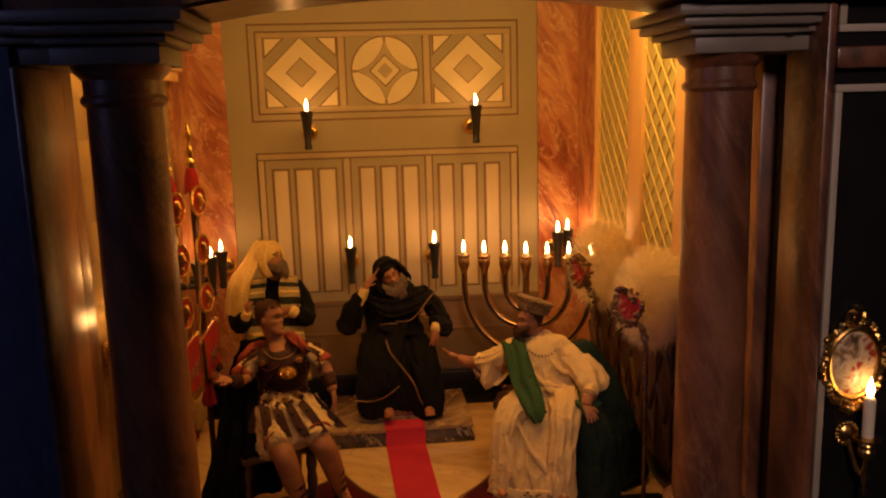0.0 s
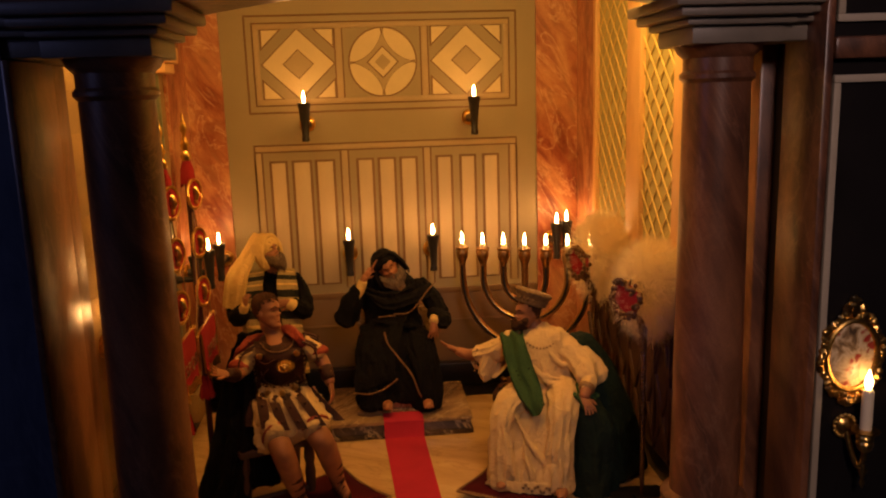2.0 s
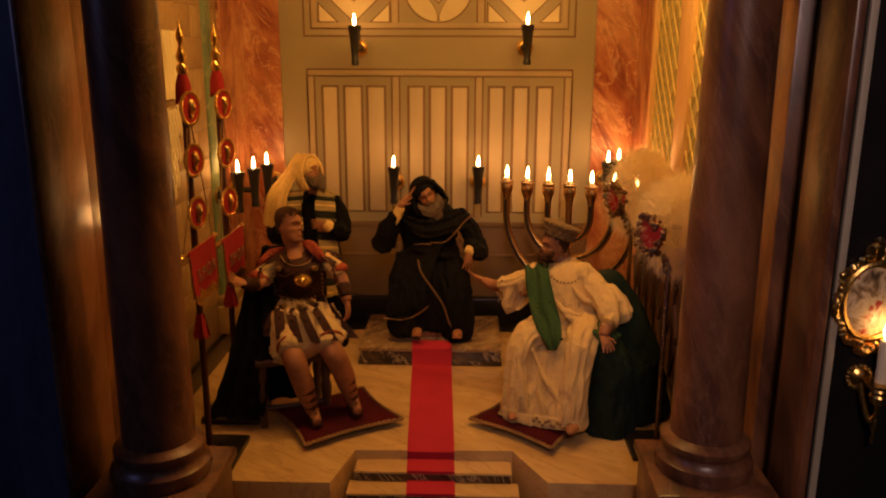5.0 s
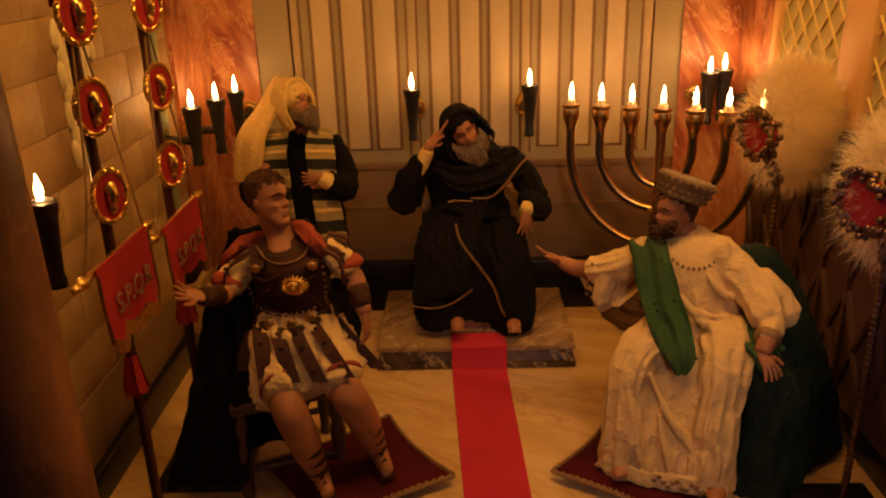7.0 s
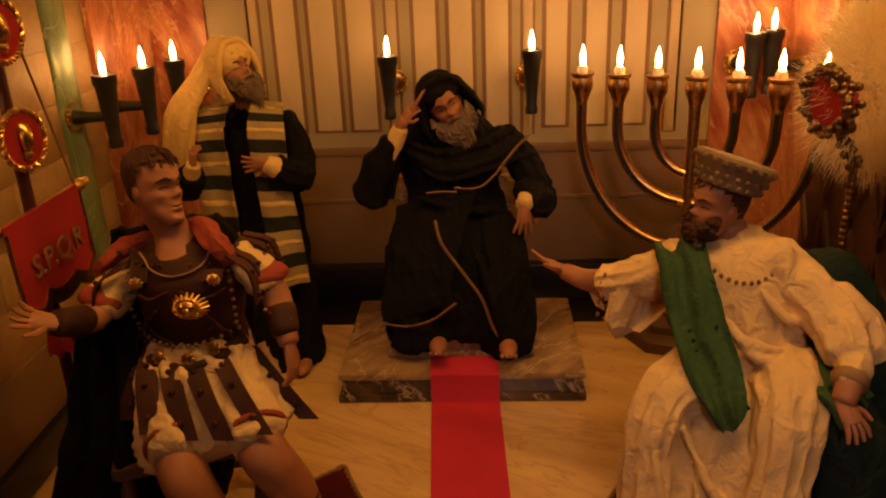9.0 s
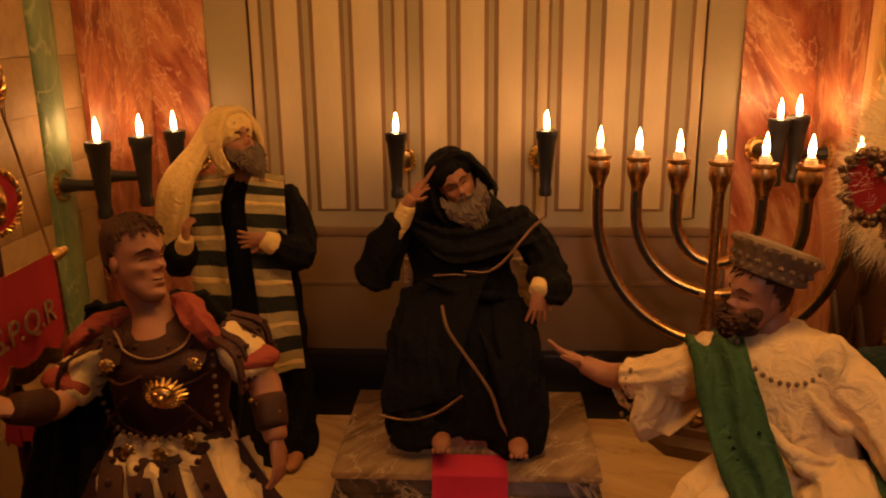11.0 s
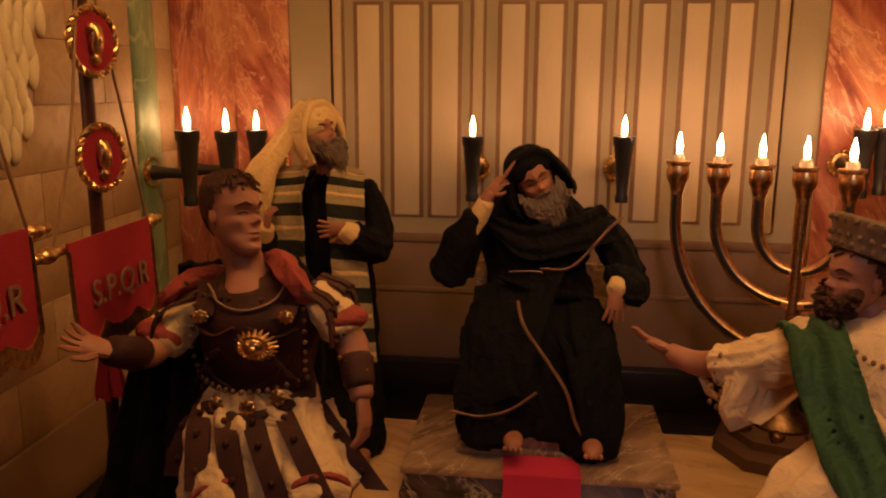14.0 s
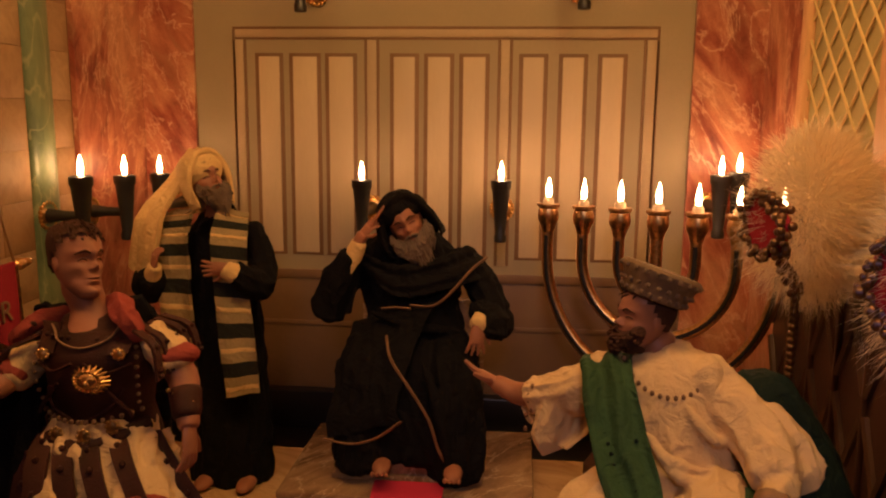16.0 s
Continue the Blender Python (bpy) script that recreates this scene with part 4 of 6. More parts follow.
limb(bm, [m @ Vector((-0.021, 0.002, -0.018)), m @ Vector((-0.0205, 0.004, 0.006)), m @ Vector((-0.012, 0.009, 0.0215)), m @ Vector((0, 0.0110, 0.0245)), m @ Vector((0.012, 0.009, 0.0215)), m @ Vector((0.0205, 0.004, 0.004)), m @ Vector((0.023, 0.000, -0.020))], [0.003, 0.004, 0.0042, 0.0042, 0.0042, 0.004, 0.003], K_BLACK, 10)
# mantle and torso
limb(bm, [(-0.008, -0.085, 0.258), (-0.010, -0.088, 0.238), (-0.010, -0.090, 0.212), (-0.006, -0.092, 0.178), (-0.004, -0.094, 0.140)], [(0.022, 0.018), (0.044, 0.025), (0.052, 0.031), (0.046, 0.033), (0.052, 0.040)], K_BLACK, 44, ref=(1, 0, 0), folds=13, depth=0.06)
ribbon(bm, [((-0.058, -0.112, 0.236), (-0.046, -0.118, 0.214), (-0.3, -1, 0.3)), ((-0.020, -0.126, 0.226), (-0.014, -0.134, 0.196), (0, -1, 0.2)), ((0.020, -0.124, 0.232), (0.030, -0.130, 0.204), (0.3, -1, 0.2)), ((0.046, -0.104, 0.242), (0.068, -0.108, 0.214), (0.7, -0.8, 0.3))], 0.006, K_BLACK, 5, 2, 0.002)
add_tube(bm, curve([(-0.004, -0.134, 0.189), (0.018, -0.137, 0.190), (0.034, -0.134, 0.202), (0.052, -0.124, 0.222), (0.066, -0.110, 0.232)], 4), (0.0009, 0.0017), 6, K_TRIM)
# raised arm with a wide sleeve
limb(bm, [(-0.048, -0.094, 0.228), (-0.072, -0.106, 0.204), (-0.086, -0.116, 0.182)], [0.015, 0.017, 0.014], K_BLACK, 28, folds=8, depth=0.09)
limb(bm, [(-0.086, -0.114, 0.178), (-0.074, -0.122, 0.208), (-0.060, -0.126, 0.232)], [(0.017, 0.020), (0.016, 0.017), (0.0125, 0.013)], K_BLACK, 18, folds=6, depth=0.08)
ribbon(bm, [((-0.100, -0.110, 0.172), (-0.062, -0.120, 0.176), (0, -1, 0)), ((-0.094, -0.112, 0.200), (-0.056, -0.120, 0.205), (0, -1, 0)), ((-0.074, -0.112, 0.232), (-0.050, -0.116, 0.232), (0, -1, 0))], 0.008, K_BLACK, 4, 2, 0.002)
limb(bm, [(-0.068, -0.126, 0.213), (-0.058, -0.128, 0.232), (-0.052, -0.130, 0.246)], [0.0100, 0.0088, 0.0074], K_CREAM, 12)
limb(bm, [(-0.056, -0.129, 0.240), (-0.048, -0.131, 0.254)], [0.0062, 0.0056], K_SKIN, 10)
hand_on(bm, (-0.049, -0.131, 0.252), (0.55, -0.05, 0.75), (0.5, 0.8, -0.3), 0.021, curl=0.9, spread=0.15, mirror=-1)
add_tube(bm, [(-0.040, -0.132, 0.262), (-0.034, -0.134, 0.272), (-0.028, -0.132, 0.281)], [0.0018, 0.0017, 0.0012], 6, K_SKIN)
# lowered arm
limb(bm, [(0.040, -0.092, 0.228), (0.060, -0.100, 0.205), (0.074, -0.112, 0.180)], [0.015, 0.017, 0.015], K_BLACK, 28, folds=8, depth=0.09)
limb(bm, [(0.078, -0.108, 0.172), (0.070, -0.128, 0.176), (0.062, -0.138, 0.178)], [(0.015, 0.019), (0.015, 0.022), (0.012, 0.020)], K_BLACK, 30, folds=9, depth=0.10)
limb(bm, [(0.064, -0.134, 0.180), (0.060, -0.145, 0.175)], [0.0095, 0.0085], K_CREAM, 12)
hand_on(bm, (0.060, -0.146, 0.173), (-0.05, -0.25, -1), (-0.2, 0.9, 0), 0.026, curl=0.35, spread=0.32)
# lap and skirt
limb(bm, [(-0.030, -0.085, 0.135), (-0.040, -0.120, 0.136), (-0.046, -0.148, 0.122), (-0.046, -0.156, 0.085), (-0.044, -0.158, 0.046)], [0.028, 0.028, 0.026, 0.024, 0.028], K_BLACK, 40, folds=11, depth=0.10)
limb(bm, [(0.022, -0.085, 0.135), (0.032, -0.120, 0.134), (0.038, -0.148, 0.118), (0.042, -0.158, 0.080), (0.044, -0.160, 0.040)], [0.028, 0.028, 0.026, 0.024, 0.027], K_BLACK, 40, folds=11, depth=0.10)
limb(bm, [(-0.004, -0.095, 0.150), (-0.004, -0.128, 0.128), (-0.002, -0.150, 0.095), (-0.002, -0.158, 0.050)], [(0.046, 0.030), (0.050, 0.028), (0.054, 0.022), (0.058, 0.018)], K_BLACK, 60, ref=(1, 0, 0), folds=19, depth=0.09)
ribbon(bm, [((-0.062, -0.110, 0.166), (0.020, -0.128, 0.192), (0, -1, 0.5)), ((-0.066, -0.150, 0.136), (0.006, -0.160, 0.158), (-0.1, -1, 0.4)), ((-0.074, -0.172, 0.092), (-0.008, -0.180, 0.112), (-0.1, -1, 0.1)), ((-0.074, -0.176, 0.072), (-0.006, -0.184, 0.094), (0, -1, 0))], 0.005, K_BLACK, 5, 3, 0.0025)
add_tube(bm, curve([(-0.076, -0.178, 0.073), (-0.050, -0.184, 0.072), (-0.026, -0.187, 0.080), (-0.004, -0.186, 0.096)], 5), (0.0009, 0.0017), 6, K_TRIM)
add_tube(bm, curve([(-0.022, -0.158, 0.166), (-0.016, -0.170, 0.148), (0.002, -0.178, 0.124), (0.020, -0.184, 0.098), (0.030, -0.184, 0.068), (0.048, -0.188, 0.044)], 5), (0.0009, 0.0017), 6, K_TRIM)
add_tube(bm, curve([(-0.030, -0.138, 0.186), (-0.014, -0.141, 0.188), (-0.002, -0.140, 0.187)], 4), (0.0009, 0.0017), 6, K_TRIM)
fold_lines(bm, [[(0.010, -0.165, 0.150), (0.030, -0.180, 0.100), (0.040, -0.186, 0.046)], [(-0.040, -0.172, 0.066), (-0.036, -0.176, 0.050), (-0.038, -0.178, 0.040)], [(0.058, -0.150, 0.120), (0.066, -0.166, 0.080), (0.066, -0.172, 0.040)], [(-0.040, -0.130, 0.180), (0.0, -0.138, 0.170), (0.05, -0.118, 0.160)]], K_BLACK, 0.006)
for x, y, z in ((-0.022, -0.184, 0.052), (0.043, -0.192, 0.053)):
    add_ball(bm, (x, y, z), (0.0085, 0.016, 0.0058), K_SKIN)
    for i in range(4):
        add_ball(bm, (x - 0.006 + 0.004 * i, y - 0.014, z - 0.001), (0.0022, 0.0035, 0.0022), K_SKIN, seg=6)
statuette("statuette", bm, "seated bearded statuette in a hooded black robe, hand at brow")

# standing figure with a striped shawl
bm = bmesh.new()
m = frame_of((-0.202, -0.118, 0.300), (0.76, -0.58, 0.36), 6, 1.0)
head_on(bm, m, K_GREY, K_GREY, 0.018, 5)
limb(bm, [(-0.198, -0.098, 0.292), (-0.197, -0.100, 0.262)], [0.011, 0.014], K_SKIN, 12)
limb(bm, [(-0.197, -0.096, 0.268), (-0.196, -0.096, 0.245), (-0.196, -0.098, 0.200), (-0.194, -0.102, 0.130), (-0.190, -0.106, 0.060), (-0.186, -0.108, 0.002)], [(0.018, 0.016), (0.036, 0.023), (0.038, 0.028), (0.039, 0.032), (0.041, 0.034), (0.043, 0.036)], K_BLACK, 50, ref=(1, 0, 0), folds=15, depth=0.08)
# veil over the head, falling behind the shoulder
rings = []
for k in range(8):
    e = k / 7
    ring = []
    for i in range(15):
        a = math.radians(-112 + 224 * i / 14)
        r = 0.0205 + 0.0035 * math.sin(math.pi * e)
        ring.append(m @ Vector((r * math.sin(a), 0.000 - r * math.cos(a) * 1.05, -0.026 + 0.046 * e)))
    rings.append(ring)
add_shell(bm, rings, 0.0035, K_CREAM)
blob(bm, m, (0, -0.0045, 0.0110), (0.0212, 0.0225, 0.0195), K_CREAM, 20, 0.04)
limb(bm, [m @ Vector((-0.022, 0.000, -0.026)), m @ Vector((-0.0205, 0.009, 0.004)), m @ Vector((-0.011, 0.013, 0.0215)), m @ Vector((0, 0.0140, 0.0245)), m @ Vector((0.011, 0.013, 0.0215)), m @ Vector((0.0205, 0.009, 0.004)), m @ Vector((0.0225, 0.000, -0.020))], [0.002, 0.0034, 0.0036, 0.0036, 0.0036, 0.0034, 0.002], K_CREAM, 8)
ribbon(bm, [((-0.226, -0.092, 0.326), (-0.200, -0.120, 0.330), (-0.6, -0.3, 0.8)), ((-0.244, -0.098, 0.300), (-0.217, -0.128, 0.304), (-0.7, -0.6, 0.3)), ((-0.266, -0.112, 0.272), (-0.232, -0.142, 0.272), (-0.5, -0.8, 0.3)), ((-0.276, -0.118, 0.248), (-0.240, -0.146, 0.240), (-0.4, -0.9, 0.2)), ((-0.280, -0.118, 0.215), (-0.252, -0.140, 0.200), (-0.3, -1, 0))], 0.006, K_CREAM, 6, 2, 0.0018)


def stripes(k):
    return (K_OCHRE, K_OCHRE, K_CREAM, K_OCHRE, K_OCHRE, K_SLATE, K_SLATE, K_SLATE)[k % 8]


ribbon(bm, [((-0.240, -0.112, 0.268), (-0.208, -0.130, 0.276), (-0.3, -1, 0.4)), ((-0.246, -0.132, 0.246), (-0.212, -0.141, 0.250), (-0.2, -1, 0.1)), ((-0.244, -0.136, 0.205), (-0.210, -0.144, 0.205), (-0.2, -1, 0)), ((-0.240, -0.138, 0.150), (-0.208, -0.146, 0.150), (-0.2, -1, 0)), ((-0.236, -0.140, 0.110), (-0.206, -0.147, 0.110), (-0.2, -1, 0))], 0.005, K_OCHRE, 11, 1, 0.0022, pick=stripes)
ribbon(bm, [((-0.186, -0.128, 0.276), (-0.164, -0.106, 0.268), (0.3, -1, 0.4)), ((-0.190, -0.140, 0.250), (-0.158, -0.132, 0.246), (0.2, -1, 0.1)), ((-0.186, -0.146, 0.205), (-0.156, -0.138, 0.200), (0.2, -1, 0)), ((-0.182, -0.148, 0.150), (-0.150, -0.141, 0.150), (0.2, -1, 0)), ((-0.176, -0.149, 0.098), (-0.146, -0.143, 0.102), (0.2, -1, 0))], 0.005, K_OCHRE, 11, 1, 0.0022, pick=stripes)
limb(bm, [(-0.164, -0.100, 0.252), (-0.153, -0.108, 0.218), (-0.151, -0.126, 0.203), (-0.156, -0.142, 0.210), (-0.164, -0.150, 0.218)], [0.013, 0.015, 0.016, 0.014, 0.012], K_BLACK, 28, folds=8, depth=0.10)
limb(bm, [(-0.164, -0.150, 0.217), (-0.171, -0.153, 0.222)], [0.0105, 0.0090], K_CREAM, 12)
hand_on(bm, (-0.171, -0.154, 0.223), (-1, -0.05, -0.05), (0, 1, 0), 0.024, curl=0.25, spread=0.25)
limb(bm, [(-0.242, -0.098, 0.246), (-0.256, -0.106, 0.215), (-0.254, -0.128, 0.200), (-0.245, -0.145, 0.212)], [0.018, 0.021, 0.020, 0.014], K_BLACK, 18, folds=6, depth=0.06)
limb(bm, [(-0.245, -0.146, 0.212), (-0.240, -0.152, 0.222)], [0.0088, 0.0070], K_CREAM, 12)
hand_on(bm, (-0.240, -0.153, 0.223), (0.2, -0.1, 1), (0.6, 0.6, 0), 0.020, curl=1.1, spread=0.1)
for x in (-0.205, -0.163):
    add_ball(bm, (x, -0.140, 0.0065), (0.009, 0.018, 0.006), K_SKIN)
statuette("statuette", bm, "standing bearded statuette with cream veil and striped shawl")

# soldier seated on a chair
bm = bmesh.new()
m = frame_of((-0.174, -0.392, 0.273), (0.90, -0.40, 0.16), -6, 0.95)
head_on(bm, m, K_HAIR, None, seed=7)
limb(bm, [(-0.175, -0.390, 0.262), (-0.172, -0.390, 0.244), (-0.170, -0.392, 0.230)], [(0.0112, 0.0118), (0.0122, 0.0124), (0.021, 0.016)], K_SKIN, 18)
# cuirass
limb(bm, [(-0.169, -0.388, 0.232), (-0.169, -0.389, 0.226), (-0.168, -0.392, 0.210), (-0.169, -0.393, 0.190), (-0.171, -0.390, 0.170), (-0.172, -0.388, 0.150)], [(0.029, 0.018), (0.038, 0.024), (0.040, 0.029), (0.036, 0.028), (0.034, 0.026), (0.039, 0.031)], K_LEATH, 36, ref=(1, 0, 0))
for s in (-1, 1):
    # faint moulded chest muscles and ribs
    add_tube(bm, curve([(-0.169 + s * 0.004, -0.4215, 0.212), (-0.169 + s * 0.018, -0.4205, 0.205), (-0.169 + s * 0.032, -0.412, 0.210)], 5), 0.0012, 8, K_LEATH)
    add_tube(bm, curve([(-0.169 + s * 0.026, -0.413, 0.190), (-0.171 + s * 0.020, -0.4165, 0.176), (-0.171 + s * 0.006, -0.419, 0.168)], 5), 0.0011, 8, K_LEATH)
    for i in range(5):
        add_ball(bm, (-0.169 + s * (0.010 + 0.006 * i), -0.4125 + 0.0006 * i * i, 0.2285 + 0.0002 * i), 0.0019, K_LEATH, seg=8)
    ribbon(bm, [(Vector((-0.169 + s * 0.020, -0.402, 0.236)), Vector((-0.169 + s * 0.034, -0.398, 0.236)), (0, -0.8, 0.6)), (Vector((-0.169 + s * 0.018, -0.4165, 0.218)), Vector((-0.169 + s * 0.031, -0.4135, 0.219)), (0, -1, 0.1))], 0.003, K_LEATH, 4, across=3)
# lion mask, rosettes and studs
for i in range(20):
    a = 6.28319 * i / 20
    p, q = Vector((math.cos(a), 0, math.sin(a) * 0.85)), Vector((-0.160, -0.4235, 0.200))
    add_tube(bm, [q + p * 0.004, q + p * 0.009 + Vector((0, -0.0012, 0)), q + p * 0.0135 + Vector((0, 0.0025, 0))], [0.0016, 0.0018, 0.0005], 6, K_GOLD)
add_ball(bm, (-0.160, -0.4245, 0.200), (0.0072, 0.0034, 0.0066), K_GOLD, seg=14)
add_ball(bm, (-0.160, -0.4275, 0.1985), (0.0026, 0.0020, 0.0032), K_GOLD, seg=8)
for s in (-1, 1):
    add_ball(bm, (-0.160 + s * 0.0034, -0.4268, 0.2026), (0.0018, 0.0012, 0.0012), K_GOLD, seg=8)


def rosette(c, r):
    add_ball(bm, c, (r, r * 0.5, r), K_GOLD, seg=10)
    for i in range(8):
        a = 6.28319 * i / 8
        add_ball(bm, (c[0] + r * 0.85 * math.cos(a), c[1] - r * 0.15, c[2] + r * 0.85 * math.sin(a)), r * 0.32, K_GOLD, seg=6)


for c in ((-0.195, -0.4165, 0.217), (-0.143, -0.4165, 0.219), (-0.186, -0.4215, 0.160), (-0.166, -0.4235, 0.160), (-0.149, -0.4190, 0.165)):
    rosette(c, 0.0044)
for i in range(9):
    u = -1 + i / 4
    add_ball(bm, (-0.170 + 0.038 * u, -0.4165 + 0.014 * u * u, 0.205 + 0.030 * u * u), 0.0018, K_LEATH, seg=6)
add_tube(bm, curve([(-0.193, -0.405, 0.236), (-0.185, -0.4145, 0.227), (-0.169, -0.4185, 0.223), (-0.153, -0.4145, 0.228), (-0.145, -0.405, 0.238)], 5), 0.0008, 6, K_TRIM)
for i in range(15):
    u = -1 + i / 7
    add_ball(bm, (-0.170 + 0.035 * u, -0.4225 + 0.017 * u * u, 0.172 - 0.004 * (1 - u * u)), 0.0017, K_TRIM, seg=6)
for s in (-1, 1):
    for i in range(7):
        t = i / 6
        add_ball(bm, (-0.169 + s * (0.0335 + 0.002 * math.sin(3 * t)), -0.4085 - 0.004 * math.sin(3.1 * t), 0.222 - 0.044 * t), 0.0016, K_TRIM, seg=6)
        add_tube(bm, curve([(-0.169 + s * (0.014 + 0.002 * i), -0.4215 + 0.0006 * i, 0.196 - 0.003 * i), (-0.169 + s * (0.018 + 0.002 * i), -0.4208 + 0.0008 * i, 0.193 - 0.003 * i), (-0.169 + s * (0.020 + 0.002 * i), -0.4195 + 0.0008 * i, 0.188 - 0.003 * i)], 3), 0.0011, 5, K_LEATH)
# red cloak rolled over both shoulders
limb(bm, [(-0.184, -0.374, 0.236), (-0.204, -0.390, 0.236), (-0.222, -0.400, 0.226), (-0.232, -0.392, 0.208)], [0.005, 0.0058, 0.0058, 0.004], K_RED, 14, folds=5, depth=0.14)
limb(bm, [(-0.168, -0.374, 0.238), (-0.150, -0.392, 0.246), (-0.140, -0.406, 0.242), (-0.134, -0.404, 0.228)], [0.0068, 0.0084, 0.0084, 0.006], K_RED, 14, folds=5, depth=0.18)
ribbon(bm, [((-0.228, -0.372, 0.238), (-0.150, -0.362, 0.246), (0, 1, 0.3)), ((-0.250, -0.362, 0.190), (-0.140, -0.352, 0.190), (0, 1, 0)), ((-0.272, -0.366, 0.110), (-0.150, -0.345, 0.110), (0, 1, 0)), ((-0.290, -0.392, 0.020), (-0.190, -0.345, 0.010), (0, 1, 0))], 0.006, K_BLACK, 5, 3, 0.004, across=10)
ribbon(bm, [((-0.246, -0.394, 0.186), (-0.204, -0.404, 0.188), (-0.3, -1, 0)), ((-0.264, -0.408, 0.122), (-0.204, -0.418, 0.124), (-0.3, -1, 0)), ((-0.284, -0.424, 0.064), (-0.212, -0.428, 0.066), (-0.3, -1, 0)), ((-0.300, -0.438, 0.020), (-0.222, -0.436, 0.020), (-0.3, -1, 0))], 0.006, K_BLACK, 5, 3, 0.005, across=14)
# shoulder flaps, sleeves, arms
for sx, base in ((-1, (-0.208, -0.392, 0.224)), (1, (-0.130, -0.392, 0.232))):
    b = Vector(base)
    for i in range(5):
        yy = -0.018 + 0.009 * i
        p0 = b + Vector((-sx * 0.004, yy, 0.004))
        p1 = b + Vector((sx * 0.012, yy * 1.4, -0.006))
        p2 = b + Vector((sx * 0.016, yy * 1.6, -0.030))
        ribbon(bm, [(p0 + Vector((0, -0.0035, 0)), p0 + Vector((0, 0.0035, 0)), (sx, 0, 1)), (p1 + Vector((0, -0.0038, 0)), p1 + Vector((0, 0.0038, 0)), (sx, 0, 0.5)), (p2 + Vector((0, -0.0038, 0)), p2 + Vector((0, 0.0038, 0)), (sx, 0, 0))], 0.002, K_LEATH, 3, across=2)
        for q in (p1, p2 * 0.7 + p1 * 0.3, p2 + Vector((0, 0, 0.003))):
            add_ball(bm, q + Vector((sx * 0.002, 0, 0)), 0.0019, K_LEATH, seg=6)
limb(bm, [(-0.202, -0.390, 0.220), (-0.218, -0.402, 0.204), (-0.224, -0.412, 0.194)], [(0.012, 0.013), (0.0145, 0.0155), (0.0140, 0.0155)], K_WHITE, 16, folds=5, depth=0.07)
limb(bm, [(-0.2240, -0.408, 0.200), (-0.2255, -0.411, 0.197)], [0.0158, 0.0158], K_RED, 16)
limb(bm, [(-0.222, -0.405, 0.203), (-0.226, -0.422, 0.192), (-0.232, -0.440, 0.200)], [0.0115, 0.0108, 0.0085], K_SKIN, 14)
limb(bm, [(-0.2285, -0.430, 0.194), (-0.234, -0.446, 0.203)], [0.0118, 0.0098], K_LEATH, 14)
hand_on(bm, (-0.235, -0.448, 0.204), (-0.75, -0.35, 0.45), (0.1, -0.5, 0.8), 0.027, curl=0.35, spread=0.35, mirror=-1)
limb(bm, [(-0.136, -0.390, 0.226), (-0.122, -0.394, 0.214), (-0.116, -0.397, 0.204)], [(0.013, 0.014), (0.0145, 0.016), (0.0145, 0.016)], K_WHITE, 16, folds=5, depth=0.07)
limb(bm, [(-0.1155, -0.395, 0.211), (-0.1145, -0.396, 0.2085)], [0.0160, 0.0160], K_RED, 16)
limb(bm, [(-0.120, -0.394, 0.210), (-0.109, -0.398, 0.193), (-0.103, -0.408, 0.176), (-0.099, -0.414, 0.166)], [0.0108, 0.0102, 0.0084, 0.0070], K_SKIN, 14)
limb(bm, [(-0.1055, -0.4035, 0.186), (-0.1015, -0.411, 0.172)], [0.0108, 0.0096], K_LEATH, 14)
for i in range(5):
    add_ball(bm, (-0.113 + 0.004 * i, -0.412, 0.190 - 0.002 * i), 0.0016, K_GOLD, seg=6)
hand_on(bm, (-0.0985, -0.415, 0.164), (0.15, -0.3, -1), (-0.9, 0.2, 0), 0.026, curl=0.7, spread=0.15)
# tunic skirt
limb(bm, [(-0.172, -0.386, 0.158), (-0.170, -0.398, 0.140), (-0.158, -0.416, 0.122), (-0.150, -0.428, 0.104)], [(0.036, 0.028), (0.046, 0.034), (0.054, 0.030), (0.056, 0.024)], K_WHITE, 60, ref=(1, 0, 0), folds=19, depth=0.09)
limb(bm, [(-0.196, -0.392, 0.130), (-0.184, -0.424, 0.122), (-0.174, -0.446, 0.110)], [0.022, 0.0215, 0.0200], K_WHITE, 18, folds=6, depth=0.07)
limb(bm, [(-0.152, -0.390, 0.132), (-0.132, -0.420, 0.126), (-0.120, -0.438, 0.114)], [0.022, 0.0215, 0.0200], K_WHITE, 18, folds=6, depth=0.07)
add_tube(bm, [(-0.1765, -0.4405, 0.1125), (-0.175, -0.4435, 0.111)], [0.0212, 0.0210], 18, K_RED)
add_tube(bm, [(-0.1225, -0.4335, 0.1165), (-0.121, -0.4365, 0.1148)], [0.0212, 0.0210], 18, K_RED)
